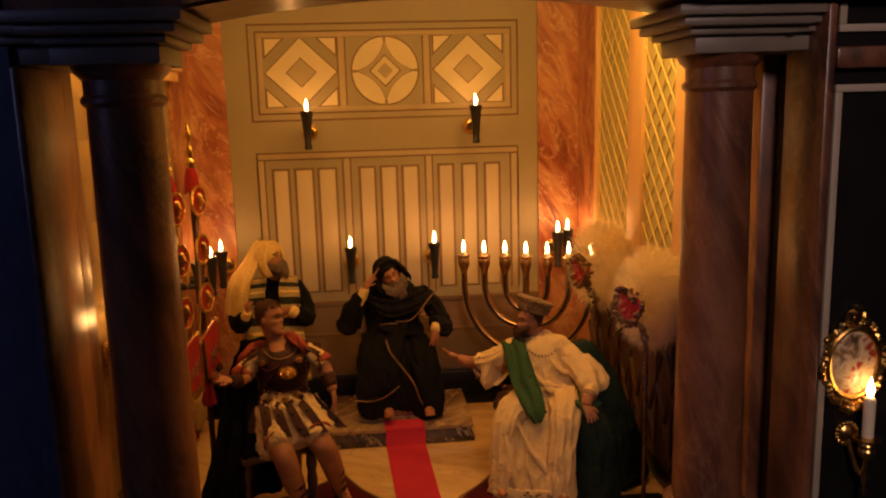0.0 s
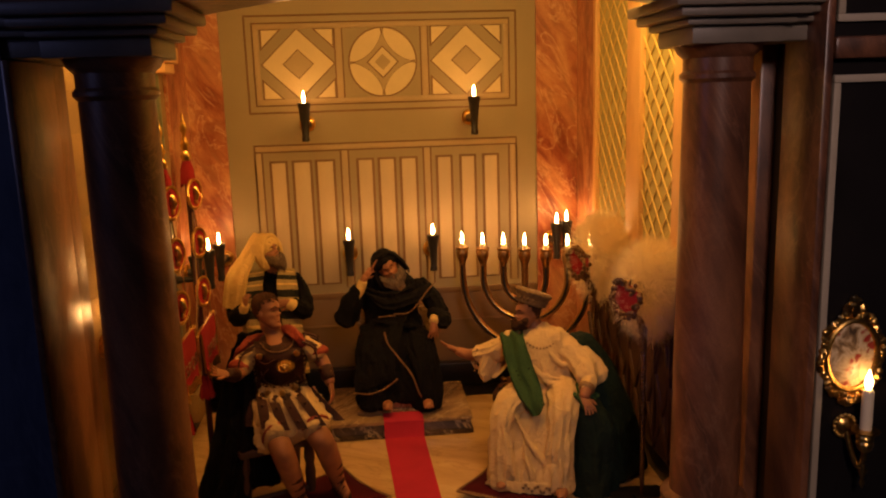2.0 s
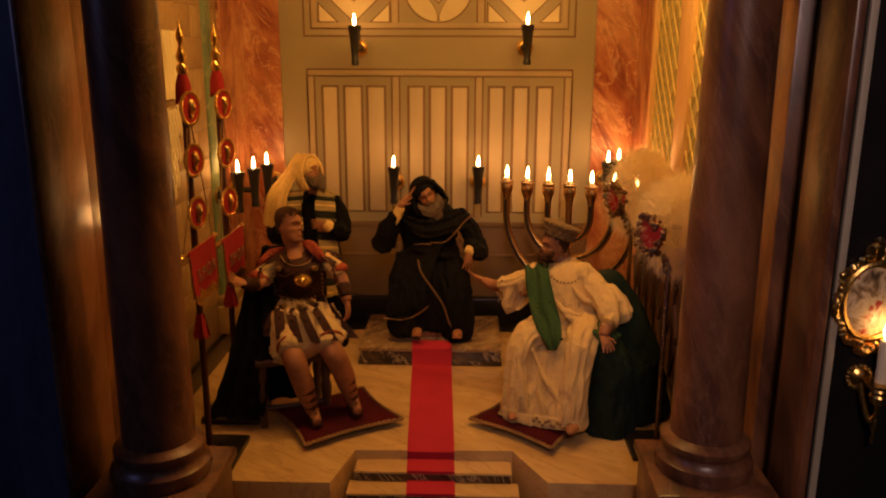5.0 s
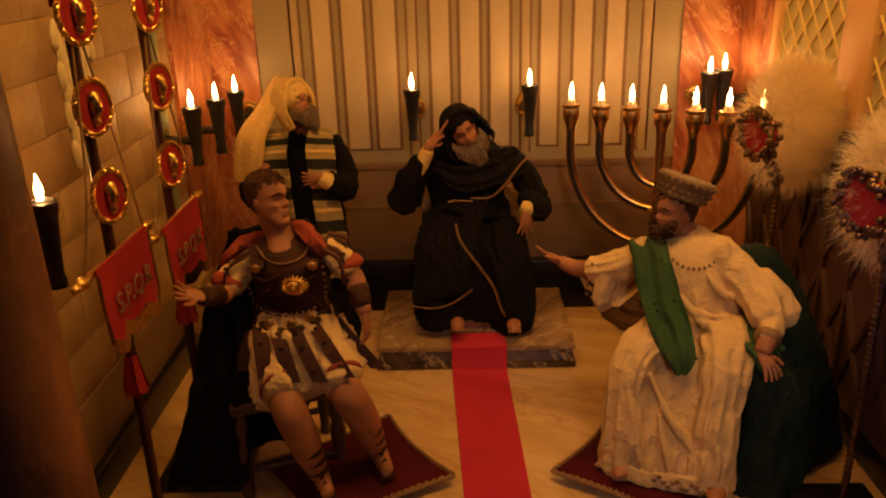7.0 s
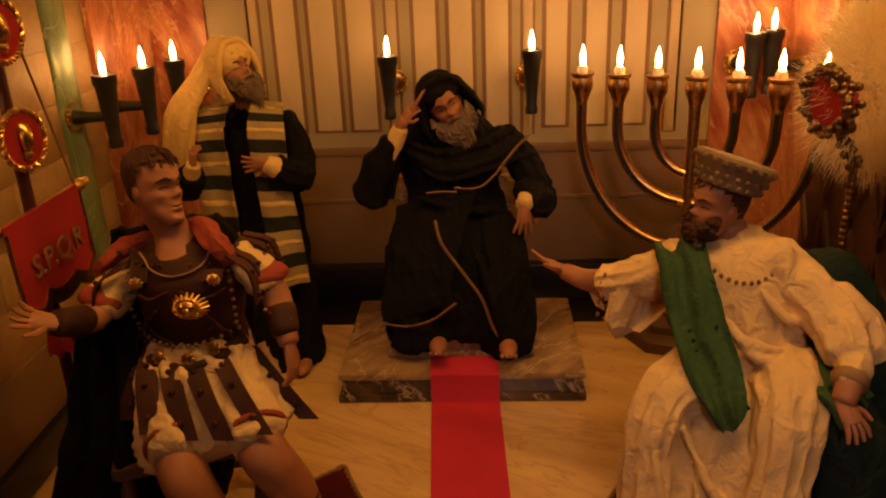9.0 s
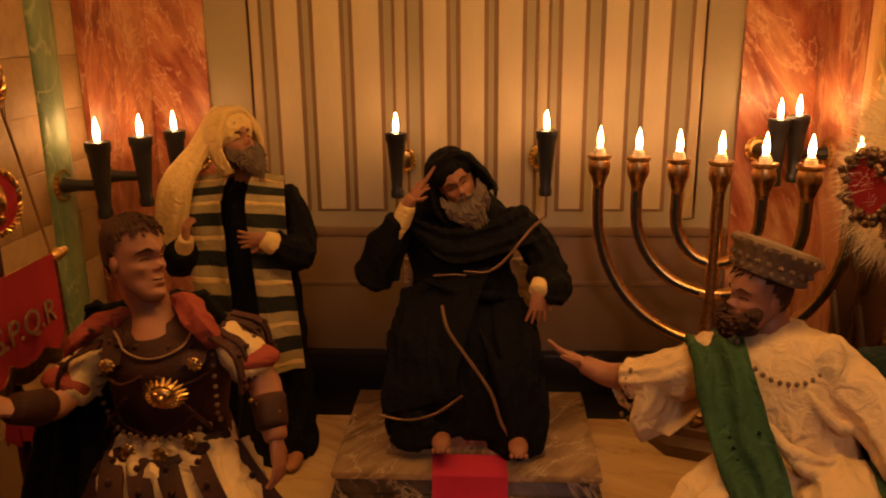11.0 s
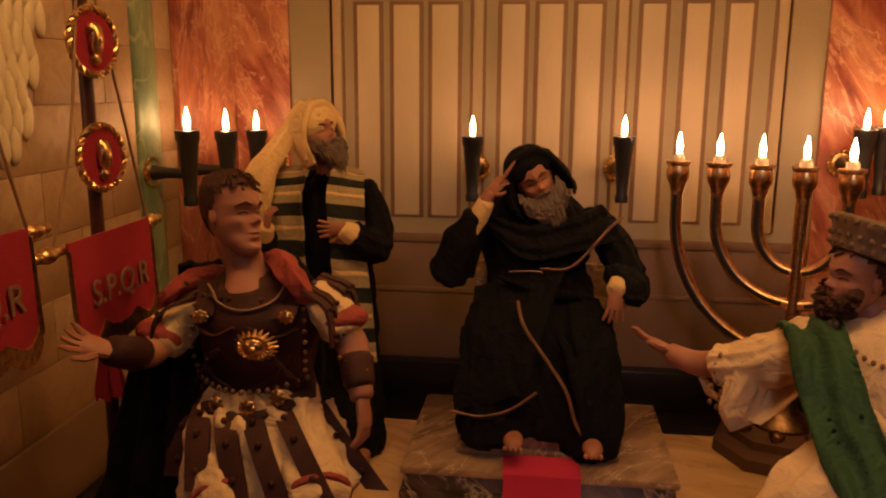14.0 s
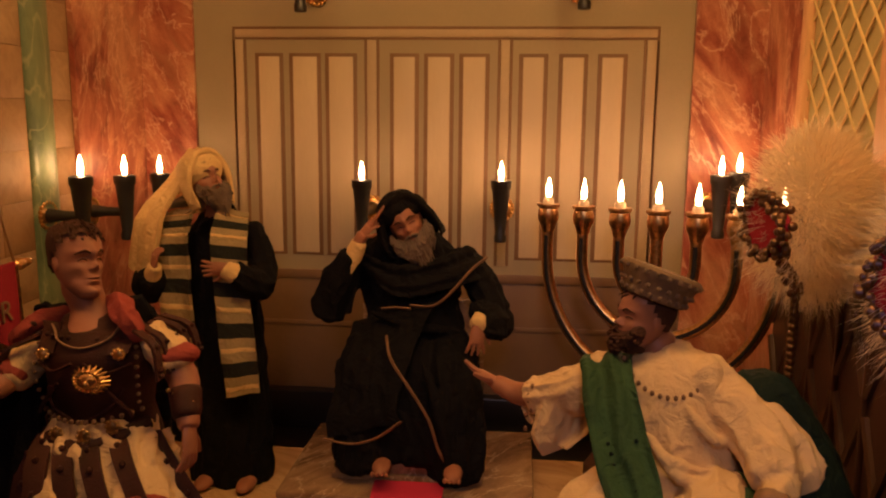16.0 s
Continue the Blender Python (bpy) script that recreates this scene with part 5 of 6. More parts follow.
# leather strips over the skirt
for i in range(6):
    u = -1 + 2 * i / 5
    x0 = -0.173 + 0.040 * u
    y0 = -0.4215 + 0.022 * u * u
    x2 = -0.150 + 0.062 * u
    sag = 0.012 * (1 - abs(abs(u) - 0.5) * 2)
    p = [Vector((x0, y0, 0.156)), Vector((x0 * 0.6 + x2 * 0.4, y0 - 0.013 - sag * 0.6, 0.142 + sag * 0.6)), Vector((x2, y0 - 0.026 - sag, 0.118 + sag * 0.5))]
    ribbon(bm, [(q + Vector((-0.0070, 0, 0)), q + Vector((0.0070, 0, 0)), (u * 0.4, -1, 0.5)) for q in p], 0.0024, K_LEATH, 4, across=2)
    for q in curve(p, 3)[1::2]:
        add_ball(bm, q + Vector((0, -0.0022, 0.001)), 0.0021, K_LEATH, seg=6)
add_tube(bm, curve([(-0.213, -0.392, 0.156), (-0.196, -0.415, 0.155), (-0.172, -0.423, 0.154), (-0.148, -0.415, 0.158), (-0.136, -0.396, 0.160)], 4), (0.0050, 0.0035), 8, K_LEATH)
# legs and sandals
for pts, rr in (([(-0.178, -0.436, 0.108), (-0.168, -0.452, 0.094), (-0.158, -0.446, 0.062), (-0.150, -0.438, 0.034)], [0.0165, 0.0160, 0.0145, 0.0095]),
                ([(-0.128, -0.428, 0.112), (-0.114, -0.442, 0.100), (-0.103, -0.424, 0.066), (-0.096, -0.410, 0.036)], [0.0165, 0.0160, 0.0145, 0.0095])):
    limb(bm, pts, rr, K_SKIN, 16)
    e = Vector(pts[-1])
    toe = e + Vector((0.012, -0.022, -0.006))
    limb(bm, [e + Vector((-0.002, 0.008, -0.002)), e + Vector((0.004, -0.006, -0.003)), toe], [0.0095, 0.0090, 0.0065], K_SKIN, 12, flat=0.7)
    limb(bm, [e + Vector((-0.003, 0.008, -0.010)), toe + Vector((0.001, -0.002, -0.005))], [(0.0085, 0.0018), (0.0075, 0.0018)], K_LEATH, 10, ref=(1, 0.5, 0))
    for k in (0.25, 0.5, 0.75):
        q = e.lerp(toe, k)
        add_tube(bm, [q + Vector((-0.009, -0.002, -0.006)), q + Vector((0, 0, 0.0065)), q + Vector((0.009, 0.003, -0.006))], 0.0013, 6, K_LEATH)
    mid = Vector(pts[2])
    for k in (0.1, 0.45, 0.8):
        q = mid.lerp(e, k)
        add_tube(bm, [q + Vector((0, 0, -0.002)), q + Vector((0, 0, 0.002))], 0.0150 - 0.0045 * k, 14, K_LEATH)
for v in bm.verts:
    low = min(1.0, max(0.0, (0.252 - v.co.z) / 0.020))
    v.co.x += low * (0.007 - 0.09 * (v.co.x + 0.168))
    v.co.z += 0.013 * min(1.0, max(0.0, (v.co.z - 0.030) / 0.060)) * min(1.0, max(0.0, (0.235 - v.co.z) / 0.060))
statuette("statuette", bm, "seated soldier statuette in dark leather cuirass and white tunic")

# man in a white robe with a green sash, seated and reaching out
bm = bmesh.new()
m = frame_of((0.177, -0.337, 0.236), (-0.95, -0.28, 0.10), 0, 0.97)
head_on(bm, m, K_HAIR, K_HAIR, 0.007, 11, 0.97)
cap = m @ pose(0, -0.004, 0.0125, 14, 0, 0) @ Matrix.Diagonal((0.90, 0.90, 0.78, 1))
add_lathe(bm, [(0.0225, 0.0), (0.0245, 0.001), (0.0250, 0.006), (0.0275, 0.016), (0.0300, 0.020), (0.0305, 0.024), (0.0285, 0.0265), (0.010, 0.0275)], 28, mat=K_HAT, m=cap)
for k in range(3):
    for i in range(22):
        a = 6.28319 * (i + 0.5 * k) / 22
        r, z = ((0.0252, 0.004), (0.0268, 0.011), (0.0303, 0.0215))[k]
        p = cap @ Vector((r * math.cos(a), r * math.sin(a), z))
        add_ball(bm, p, 0.0017, K_HAT, seg=6, rough=0.5, scale=400)
limb(bm, [(0.186, -0.332, 0.220), (0.192, -0.334, 0.198)], [0.0125, 0.0155], K_SKIN, 14)
limb(bm, [(0.194, -0.332, 0.213), (0.195, -0.335, 0.203), (0.198, -0.342, 0.178), (0.206, -0.350, 0.145), (0.212, -0.352, 0.112)], [(0.018, 0.015), (0.036, 0.021), (0.038, 0.028), (0.037, 0.030), (0.044, 0.034)], K_WHITE, 44, ref=(1, 0, 0), folds=13, depth=0.05)
for k in range(16):
    a = -1.25 + 2.5 * k / 15
    add_ball(bm, (0.192 + 0.029 * math.sin(a), -0.3665 + 0.012 * a * a, 0.192 + 0.012 * a * a), (0.0015, 0.0012, 0.0019), K_TRIM, seg=6)
# reaching arm with a wide embroidered sleeve
limb(bm, [(0.158, -0.334, 0.196), (0.136, -0.326, 0.180), (0.112, -0.312, 0.170)], [(0.017, 0.016), (0.0165, 0.018), (0.0140, 0.019)], K_WHITE, 36, folds=11, depth=0.09)
ribbon(bm, [((0.160, -0.338, 0.180), (0.152, -0.318, 0.180), (-0.2, -1, 0)), ((0.146, -0.338, 0.158), (0.128, -0.308, 0.156), (-0.2, -1, 0)), ((0.132, -0.334, 0.142), (0.108, -0.302, 0.146), (-0.3, -1, 0)), ((0.118, -0.326, 0.146), (0.102, -0.300, 0.158), (-0.6, -0.6, 0))], 0.007, K_WHITE, 5, 2, 0.002)
limb(bm, [(0.126, -0.326, 0.172), (0.122, -0.328, 0.150), (0.124, -0.328, 0.138)], [(0.015, 0.010), (0.016, 0.007), (0.012, 0.004)], K_WHITE, 36, ref=(1, 0.4, 0), folds=11, depth=0.14)
for k in range(12):
    t = k / 11
    add_ball(bm, (0.107 + 0.004 * math.sin(k * 1.9), -0.326 + 0.002 * t, 0.182 - 0.038 * t), (0.0016, 0.0014, 0.0022), K_TRIM, seg=6)
limb(bm, [(0.116, -0.312, 0.172), (0.098, -0.302, 0.168), (0.082, -0.294, 0.172)], [0.0095, 0.0082, 0.0064], K_SKIN, 14)
hand_on(bm, (0.082, -0.294, 0.172), (-0.85, 0.25, 0.42), (-0.35, -0.3, -0.8), 0.029, curl=-0.15, spread=0.30)
# other arm, resting on the knee
limb(bm, [(0.214, -0.346, 0.203), (0.230, -0.358, 0.186), (0.246, -0.379, 0.168), (0.247, -0.398, 0.156)], [0.016, 0.018, 0.018, 0.0155], K_WHITE, 28, folds=8, depth=0.08)
limb(bm, [(0.246, -0.364, 0.182), (0.256, -0.376, 0.166), (0.262, -0.384, 0.153), (0.265, -0.387, 0.145)], [(0.015, 0.012), (0.019, 0.011), (0.019, 0.009), (0.014, 0.006)], K_WHITE, 28, ref=(1, -0.4, 0), folds=8, depth=0.12)
fold_lines(bm, [[(0.230, -0.366, 0.192), (0.249, -0.392, 0.172), (0.262, -0.396, 0.156)], [(0.234, -0.380, 0.176), (0.249, -0.396, 0.162), (0.260, -0.396, 0.150)], [(0.216, -0.362, 0.202), (0.238, -0.369, 0.194), (0.258, -0.375, 0.174)]], K_WHITE, 0.0045)
limb(bm, [(0.252, -0.398, 0.156), (0.244, -0.412, 0.152), (0.240, -0.419, 0.148)], [0.0115, 0.0108, 0.0098], K_WHITE, 16, folds=5, depth=0.06)
limb(bm, [(0.2420, -0.4155, 0.150), (0.2400, -0.4185, 0.1485)], [0.0114, 0.0110], K_TRIM, 14)
limb(bm, [(0.2405, -0.419, 0.149), (0.235, -0.426, 0.141)], [0.0082, 0.0072], K_SKIN, 12)
hand_on(bm, (0.235, -0.426, 0.140), (0.25, -0.7, -0.55), (0, 0.4, -0.9), 0.025, curl=0.45, spread=0.25)
# lap and robe down to the cushion
limb(bm, [(0.198, -0.352, 0.122), (0.164, -0.374, 0.126), (0.138, -0.390, 0.118), (0.130, -0.402, 0.088), (0.130, -0.410, 0.050), (0.131, -0.412, 0.022)], [0.030, 0.026, 0.021, 0.019, 0.022, 0.026], K_WHITE, 40, folds=11, depth=0.11)
limb(bm, [(0.222, -0.356, 0.120), (0.217, -0.390, 0.127), (0.210, -0.414, 0.122), (0.202, -0.430, 0.090), (0.197, -0.440, 0.052), (0.195, -0.443, 0.024)], [0.030, 0.026, 0.022, 0.019, 0.020, 0.023], K_WHITE, 40, folds=11, depth=0.11)
limb(bm, [(0.205, -0.365, 0.124), (0.182, -0.394, 0.106), (0.169, -0.412, 0.072), (0.165, -0.422, 0.045), (0.163, -0.426, 0.022)], [(0.038, 0.022), (0.040, 0.018), (0.040, 0.014), (0.042, 0.016), (0.045, 0.020)], K_WHITE, 60, ref=(0.93, -0.36, 0), folds=17, depth=0.13)
fold_lines(bm, [[(0.142, -0.404, 0.124), (0.158, -0.424, 0.086), (0.178, -0.440, 0.056), (0.196, -0.452, 0.040)], [(0.126, -0.414, 0.108), (0.132, -0.428, 0.066), (0.140, -0.436, 0.026)], [(0.212, -0.434, 0.112), (0.205, -0.450, 0.070), (0.204, -0.462, 0.026)], [(0.152, -0.424, 0.082), (0.158, -0.438, 0.050), (0.164, -0.446, 0.024)], [(0.176, -0.436, 0.062), (0.180, -0.446, 0.040), (0.184, -0.452, 0.024)], [(0.116, -0.402, 0.104), (0.114, -0.410, 0.060), (0.112, -0.414, 0.026)]], K_WHITE, 0.0042)
fold_lines(bm, [[(0.176, -0.372, 0.172), (0.190, -0.384, 0.158), (0.216, -0.384, 0.152)], [(0.182, -0.378, 0.160), (0.200, -0.390, 0.148), (0.226, -0.382, 0.146)], [(0.200, -0.368, 0.188), (0.216, -0.376, 0.170), (0.232, -0.366, 0.168)]], K_WHITE, 0.0045)
ribbon(bm, [((0.106, -0.420, 0.034), (0.102, -0.414, 0.022), (-0.8, -0.6, 0)), ((0.134, -0.438, 0.034), (0.132, -0.440, 0.020), (-0.2, -1, 0)), ((0.166, -0.448, 0.034), (0.166, -0.451, 0.020), (0, -1, 0)), ((0.198, -0.464, 0.036), (0.199, -0.466, 0.022), (0.1, -1, 0))], 0.003, K_WHITE, 6, across=3)
for k in range(26):
    t = k / 25
    add_ball(bm, (0.108 + 0.090 * t, -0.421 - 0.045 * t - 0.004 * math.sin(math.pi * t), 0.028 + 0.004 * math.sin(k * 1.7)), (0.0024, 0.0016, 0.0022), K_TRIM, seg=6)
# green sash and cloak
ribbon(bm, [((0.140, -0.318, 0.198), (0.174, -0.322, 0.208), (-0.1, 0.5, 1)), ((0.137, -0.350, 0.203), (0.168, -0.360, 0.206), (-0.2, -0.7, 0.8)), ((0.141, -0.374, 0.170), (0.176, -0.384, 0.172), (-0.2, -1, 0.2)), ((0.149, -0.398, 0.143), (0.183, -0.402, 0.146), (-0.1, -1, 0.3)), ((0.160, -0.414, 0.126), (0.182, -0.416, 0.129), (0, -1, 0.4)), ((0.166, -0.420, 0.115), (0.176, -0.421, 0.117), (0, -1, 0.2))], 0.006, K_GREEN, 6, 2, 0.0030, across=16)
for i in range(12):
    t = (i * 0.37) % 1.0
    add_ball(bm, (0.150 + 0.016 * t + 0.009 * (i % 3), -0.383 - 0.034 * t, 0.174 - 0.046 * t), (0.0022, 0.0016, 0.0020), K_DGREEN, seg=6)
ribbon(bm, [((0.206, -0.392, 0.140), (0.224, -0.360, 0.150), (0, -0.4, 1)), ((0.226, -0.424, 0.138), (0.250, -0.392, 0.142), (0, -0.4, 1)), ((0.234, -0.434, 0.126), (0.262, -0.406, 0.132), (0.2, -0.8, 0.6))], 0.006, K_GREEN, 5, 2, 0.003)
limb(bm, [(0.240, -0.345, 0.190), (0.262, -0.340, 0.140), (0.278, -0.348, 0.080), (0.286, -0.352, 0.004)], [(0.030, 0.020), (0.042, 0.034), (0.052, 0.046), (0.060, 0.054)], K_DGREEN, 28, ref=(1, 0, 0), folds=8, depth=0.08)
limb(bm, [(0.238, -0.410, 0.125), (0.250, -0.420, 0.090), (0.252, -0.420, 0.040), (0.252, -0.416, 0.004)], [(0.022, 0.016), (0.030, 0.020), (0.034, 0.024), (0.036, 0.028)], K_DGREEN, 22, ref=(1, 0, 0), folds=7, depth=0.10)
for c in ((0.196, -0.462, 0.027), (0.124, -0.424, 0.027)):
    add_ball(bm, c, (0.0085, 0.018, 0.006), K_SKIN, rot=(0, 0, -20))
statuette("statuette", bm, "seated statuette in white robe, green sash and round cap")


# ---- chairs of the two seated men ----
def chair(at, turn, label):
    c = thing("stool", label, "stool", "stools", (*at, 0), turn)
    part("seat", box((-0.050, -0.045, 0.088), (0.050, 0.045, 0.098), 0.003), WOOD_DARK, c)
    for x in (-0.043, 0.043):
        for y in (-0.038, 0.038):
            part("leg", lathe([(0.0045, 0.0005), (0.0055, 0.006), (0.0045, 0.012), (0.0060, 0.030), (0.0075, 0.050), (0.0055, 0.062), (0.0075, 0.070), (0.0065, 0.088)], 12, (x, y, 0)), WOOD_DARK, c)
    for y in (-0.038, 0.038):
        part("stretcher", tube([(-0.043, y, 0.028), (0.043, y, 0.028)], 0.0035, 8), WOOD_DARK, c)
    return c


chair((-0.186, -0.375), 20, "dark wooden stool under the soldier statuette")
chair((0.220, -0.350), -12, "dark wooden stool under the white-robed statuette")


# ---- cushions ----
def cushion(corners, label):
    c = thing("cushion", label, "cushion", "floor cushions")
    cs = [Vector((x, y, 0)) for x, y in corners]
    n = 14
    bm = bmesh.new()
    grids = []
    edge = []
    for side in (1, -1):
        g = []
        for j in range(n + 1):
            row = []
            for i in range(n + 1):
                u, v = i / n, j / n
                p = cs[0].lerp(cs[1], u).lerp(cs[3].lerp(cs[2], u), v)
                su, sv = math.sin(math.pi * u), math.sin(math.pi * v)
                mid = sum(cs, Vector()) / 4
                p = p.lerp(mid, 0.10 * (su if su > sv else sv) * (1 - min(su, sv)))
                puff = (su * sv) ** 0.45 * 0.0105
                row.append(Vector((p.x, p.y, 0.0115 + side * puff + 0.0006 * noise.noise(p * 60))))
            g.append(row)
        grids.append(g)
    for g, side in zip(grids, (1, -1)):
        vs = [[bm.verts.new(p) for p in row] for row in g]
        for j in range(n):
            for i in range(n):
                q = (vs[j][i], vs[j][i + 1], vs[j + 1][i + 1], vs[j + 1][i])
                bm.faces.new(q if side > 0 else q[::-1])
    bmesh.ops.remove_doubles(bm, verts=bm.verts[:], dist=0.0001)
    bmesh.ops.recalc_face_normals(bm, faces=bm.faces[:])
    part("pad", bm, VELVET, c)
    g = grids[0]
    loop = [g[0][i] for i in range(n)] + [g[j][n] for j in range(n)] + [g[n][n - i] for i in range(n)] + [g[n - j][0] for j in range(n)]
    loop.append(loop[0])
    bm = bmesh.new()
    dense = curve([Vector((p.x, p.y, 0.0115)) for p in loop], 5)
    for s in (0, math.pi):
        pts = [p + Vector((0.0011 * math.cos(k * 0.9 + s), 0.0011 * math.sin(k * 0.9 + s), 0.0011 * math.sin(k * 0.9 + s))) for k, p in enumerate(dense)]
        add_tube(bm, pts, 0.0014, 6)
    part("cord", bm, GOLDTRIM, c, "twisted gold cord edging")
    return c


cushion([(-0.144, -0.492), (-0.027, -0.413), (-0.094, -0.313), (-0.211, -0.392)], "wine-red velvet cushion with gold cord under sandalled feet")
cushion([(0.064, -0.409), (0.167, -0.487), (0.239, -0.391), (0.136, -0.313)], "wine-red velvet cushion with gold cord under the white robe")


# ---- standards ----
def text_mesh(body, size):
    cu = bpy.data.curves.new("letters", "FONT")
    cu.body, cu.size, cu.extrude, cu.align_x = body, size, 0.0004, "CENTER"
    ob = bpy.data.objects.new("letters", cu)
    me = bpy.data.meshes.new_from_object(ob)
    bpy.data.objects.remove(ob)
    return me


def standard(at, discs, bar_z, label):
    s = thing("standard", label, "standard", "standards", (*at, 0))
    part("stand", add_box(box((-0.040, -0.040, 0.0005), (0.040, 0.040, 0.008), 0.0015), (-0.012, -0.012, 0.008), (0.012, 0.012, 0.014), 0.002), BLACK, s, "black square foot")
    part("pole", tube([(0, 0, 0.012), (0, 0, 0.470)], 0.0040, 12), POLE, s)
    part("finial", lathe([(0.0035, 0.468), (0.0062, 0.472), (0.0062, 0.478), (0.0035, 0.482), (0.0060, 0.489), (0.0035, 0.496), (0.0022, 0.502), (0.0045, 0.509), (0.0040, 0.514), (0.0020, 0.520), (0.0003, 0.530)], 14), GOLD, s, "gilt pointed finial")
    bm = bmesh.new()
    rnd = random.Random(4)
    for i in range(26):
        a = 6.28319 * i / 26
        add_tube(bm, [(0.003 * math.cos(a), 0.003 * math.sin(a), 0.474), (0.007 * math.cos(a), 0.007 * math.sin(a), 0.458), (0.0085 * math.cos(a + 0.1), 0.0085 * math.sin(a + 0.1), 0.440 + rnd.uniform(-0.004, 0.003))], [0.0008, 0.0015, 0.0010], 5)
    part("tassel", bm, BANNER, s, "red silk tassel")
    face = pose(0.006, -0.002, 0, 0, 0, 70) @ Matrix.Diagonal((0.86, 0.86, 1, 1))
    for z in discs:
        m = face @ Matrix.Translation((0, 0, z))
        bm = bmesh.new()
        add_lathe(bm, [(0.0175, -0.002), (0.0185, 0.0), (0.0175, 0.002), (0.0002, 0.0026)], 28, m=m @ pose(0, 0, 0, 90))
        d = part("disc", bm, BANNER, s, "red roundel")
        bm = bmesh.new()
        for w in (0, math.pi):
            loop = []
            for i in range(97):
                a = 6.28319 * i / 96
                r = 0.0180 + 0.0011 * math.cos(i * 1.2 + w)
                loop.append(m @ Vector((r * math.cos(a), -0.0015 + 0.0011 * math.sin(i * 1.2 + w), r * math.sin(a))))
            add_tube(bm, loop, 0.0013, 6)
        part("rope_rim", bm, GOLD, d, "gilt rope border")
        bm = bmesh.new()
        blob(bm, m, (0, -0.0045, 0.001), (0.0052, 0.0045, 0.0085), 0, 12)
        blob(bm, m, (0, -0.0090, 0.000), (0.0012, 0.0018, 0.0022), 0, 8)
        blob(bm, m, (0, -0.0030, 0.006), (0.0058, 0.0045, 0.0048), 0, 10, 0.2)
        blob(bm, m, (0, -0.0030, -0.009), (0.0040, 0.0030, 0.0040), 0, 10)
        part("boss", bm, GOLD, d, "gilt oval boss")
    # cross bar, banner and fringe
    part("cross_bar", tube([(0.004, -0.055, bar_z), (0.004, 0.055, bar_z)], 0.0028, 10), GOLD, s)
    for y in (-1, 1):
        bm = bmesh.new()
        add_ball(bm, (0.004, y * 0.056, bar_z), (0.0045, 0.0075, 0.0045))
        add_ball(bm, (0.004, y * 0.065, bar_z), (0.0030, 0.0050, 0.0030))
        part("bar_end", bm, GOLD, s)
    n = 16
    bm = bmesh.new()
    rings = []
    for j in range(9):
        v = j / 8
        top, low = [], []
        for i in range(n + 1):
            u = i / n
            y = -0.045 + 0.090 * u
            x = 0.008 + 0.003 * math.sin(u * 9 + v) * v + 0.002 * v
            z = bar_z + 0.004 - 0.054 * v - 0.006 * v * abs(math.sin(u * math.pi * 3))
            top.append(Vector((x + 0.0006, y, z)))
            low.append(Vector((x - 0.0006, y, z)))
        rings.append(top + low[::-1])
    add_rings(bm, rings)
    bmesh.ops.recalc_face_normals(bm, faces=bm.faces[:])
    ban = part("banner", bm, BANNER, s, "red cloth banner")
    bm = bmesh.new()
    for i in range(60):
        u = i / 59
        y = -0.045 + 0.090 * u
        x = 0.009 + 0.003 * math.sin(u * 9 + 1) + 0.002
        z = bar_z + 0.004 - 0.054 - 0.006 * abs(math.sin(u * math.pi * 3))
        add_tube(bm, [(x, y, z + 0.004), (x + 0.001, y, z - 0.006)], [0.0012, 0.0009], 5)
    part("fringe", bm, GOLD, ban, "gold fringe")
    for y in (-0.0455, 0.0455):
        part("braid", tube(curve([(0.009, y, bar_z), (0.010, y, bar_z - 0.03), (0.011, y, bar_z - 0.050)], 4), 0.0013, 6), GOLD, ban)
        part("cord", tube(curve([(0.004, y * 1.12, bar_z + 0.002), (0.006, y * 0.65, bar_z + 0.06), (0.003, y * 0.12, bar_z + 0.150)], 5), 0.0009, 6), GOLDTRIM, s)
    me = text_mesh("S.P.Q.R", 0.021)
    me.materials.append(GOLDTRIM)
    t = new("lettering", me)
    t.parent = ban
    t.matrix_parent_inverse = Matrix()
    t.matrix_basis = pose(0.0128, 0.0, bar_z - 0.034, 90, 0, 90)
    tagged(t, "gold embroidered letters")
    for i in range(6):
        a = 6.28319 * i / 6
        bm = bmesh.new()
        ribbon(bm, [(Vector((0.004 * math.cos(a), 0.004 * math.sin(a), 0.188)), Vector((0.004 * math.cos(a + 1), 0.004 * math.sin(a + 1), 0.188)), (math.cos(a), math.sin(a), 0)), (Vector((0.010 * math.cos(a), 0.010 * math.sin(a), 0.160)), Vector((0.009 * math.cos(a + 1), 0.009 * math.sin(a + 1), 0.156)), (math.cos(a), math.sin(a), 0))], 0.0015, 0, 4)
        part("ribbon_tail", bm, BANNER, s)
    return s


standard((-0.263, -0.500), (0.432, 0.373, 0.312), 0.270, "red and gold standard on a dark pole, beside the portal")
standard((-0.262, -0.380), (0.428, 0.366, 0.302), 0.256, "red and gold standard on a dark pole beside the soldier")


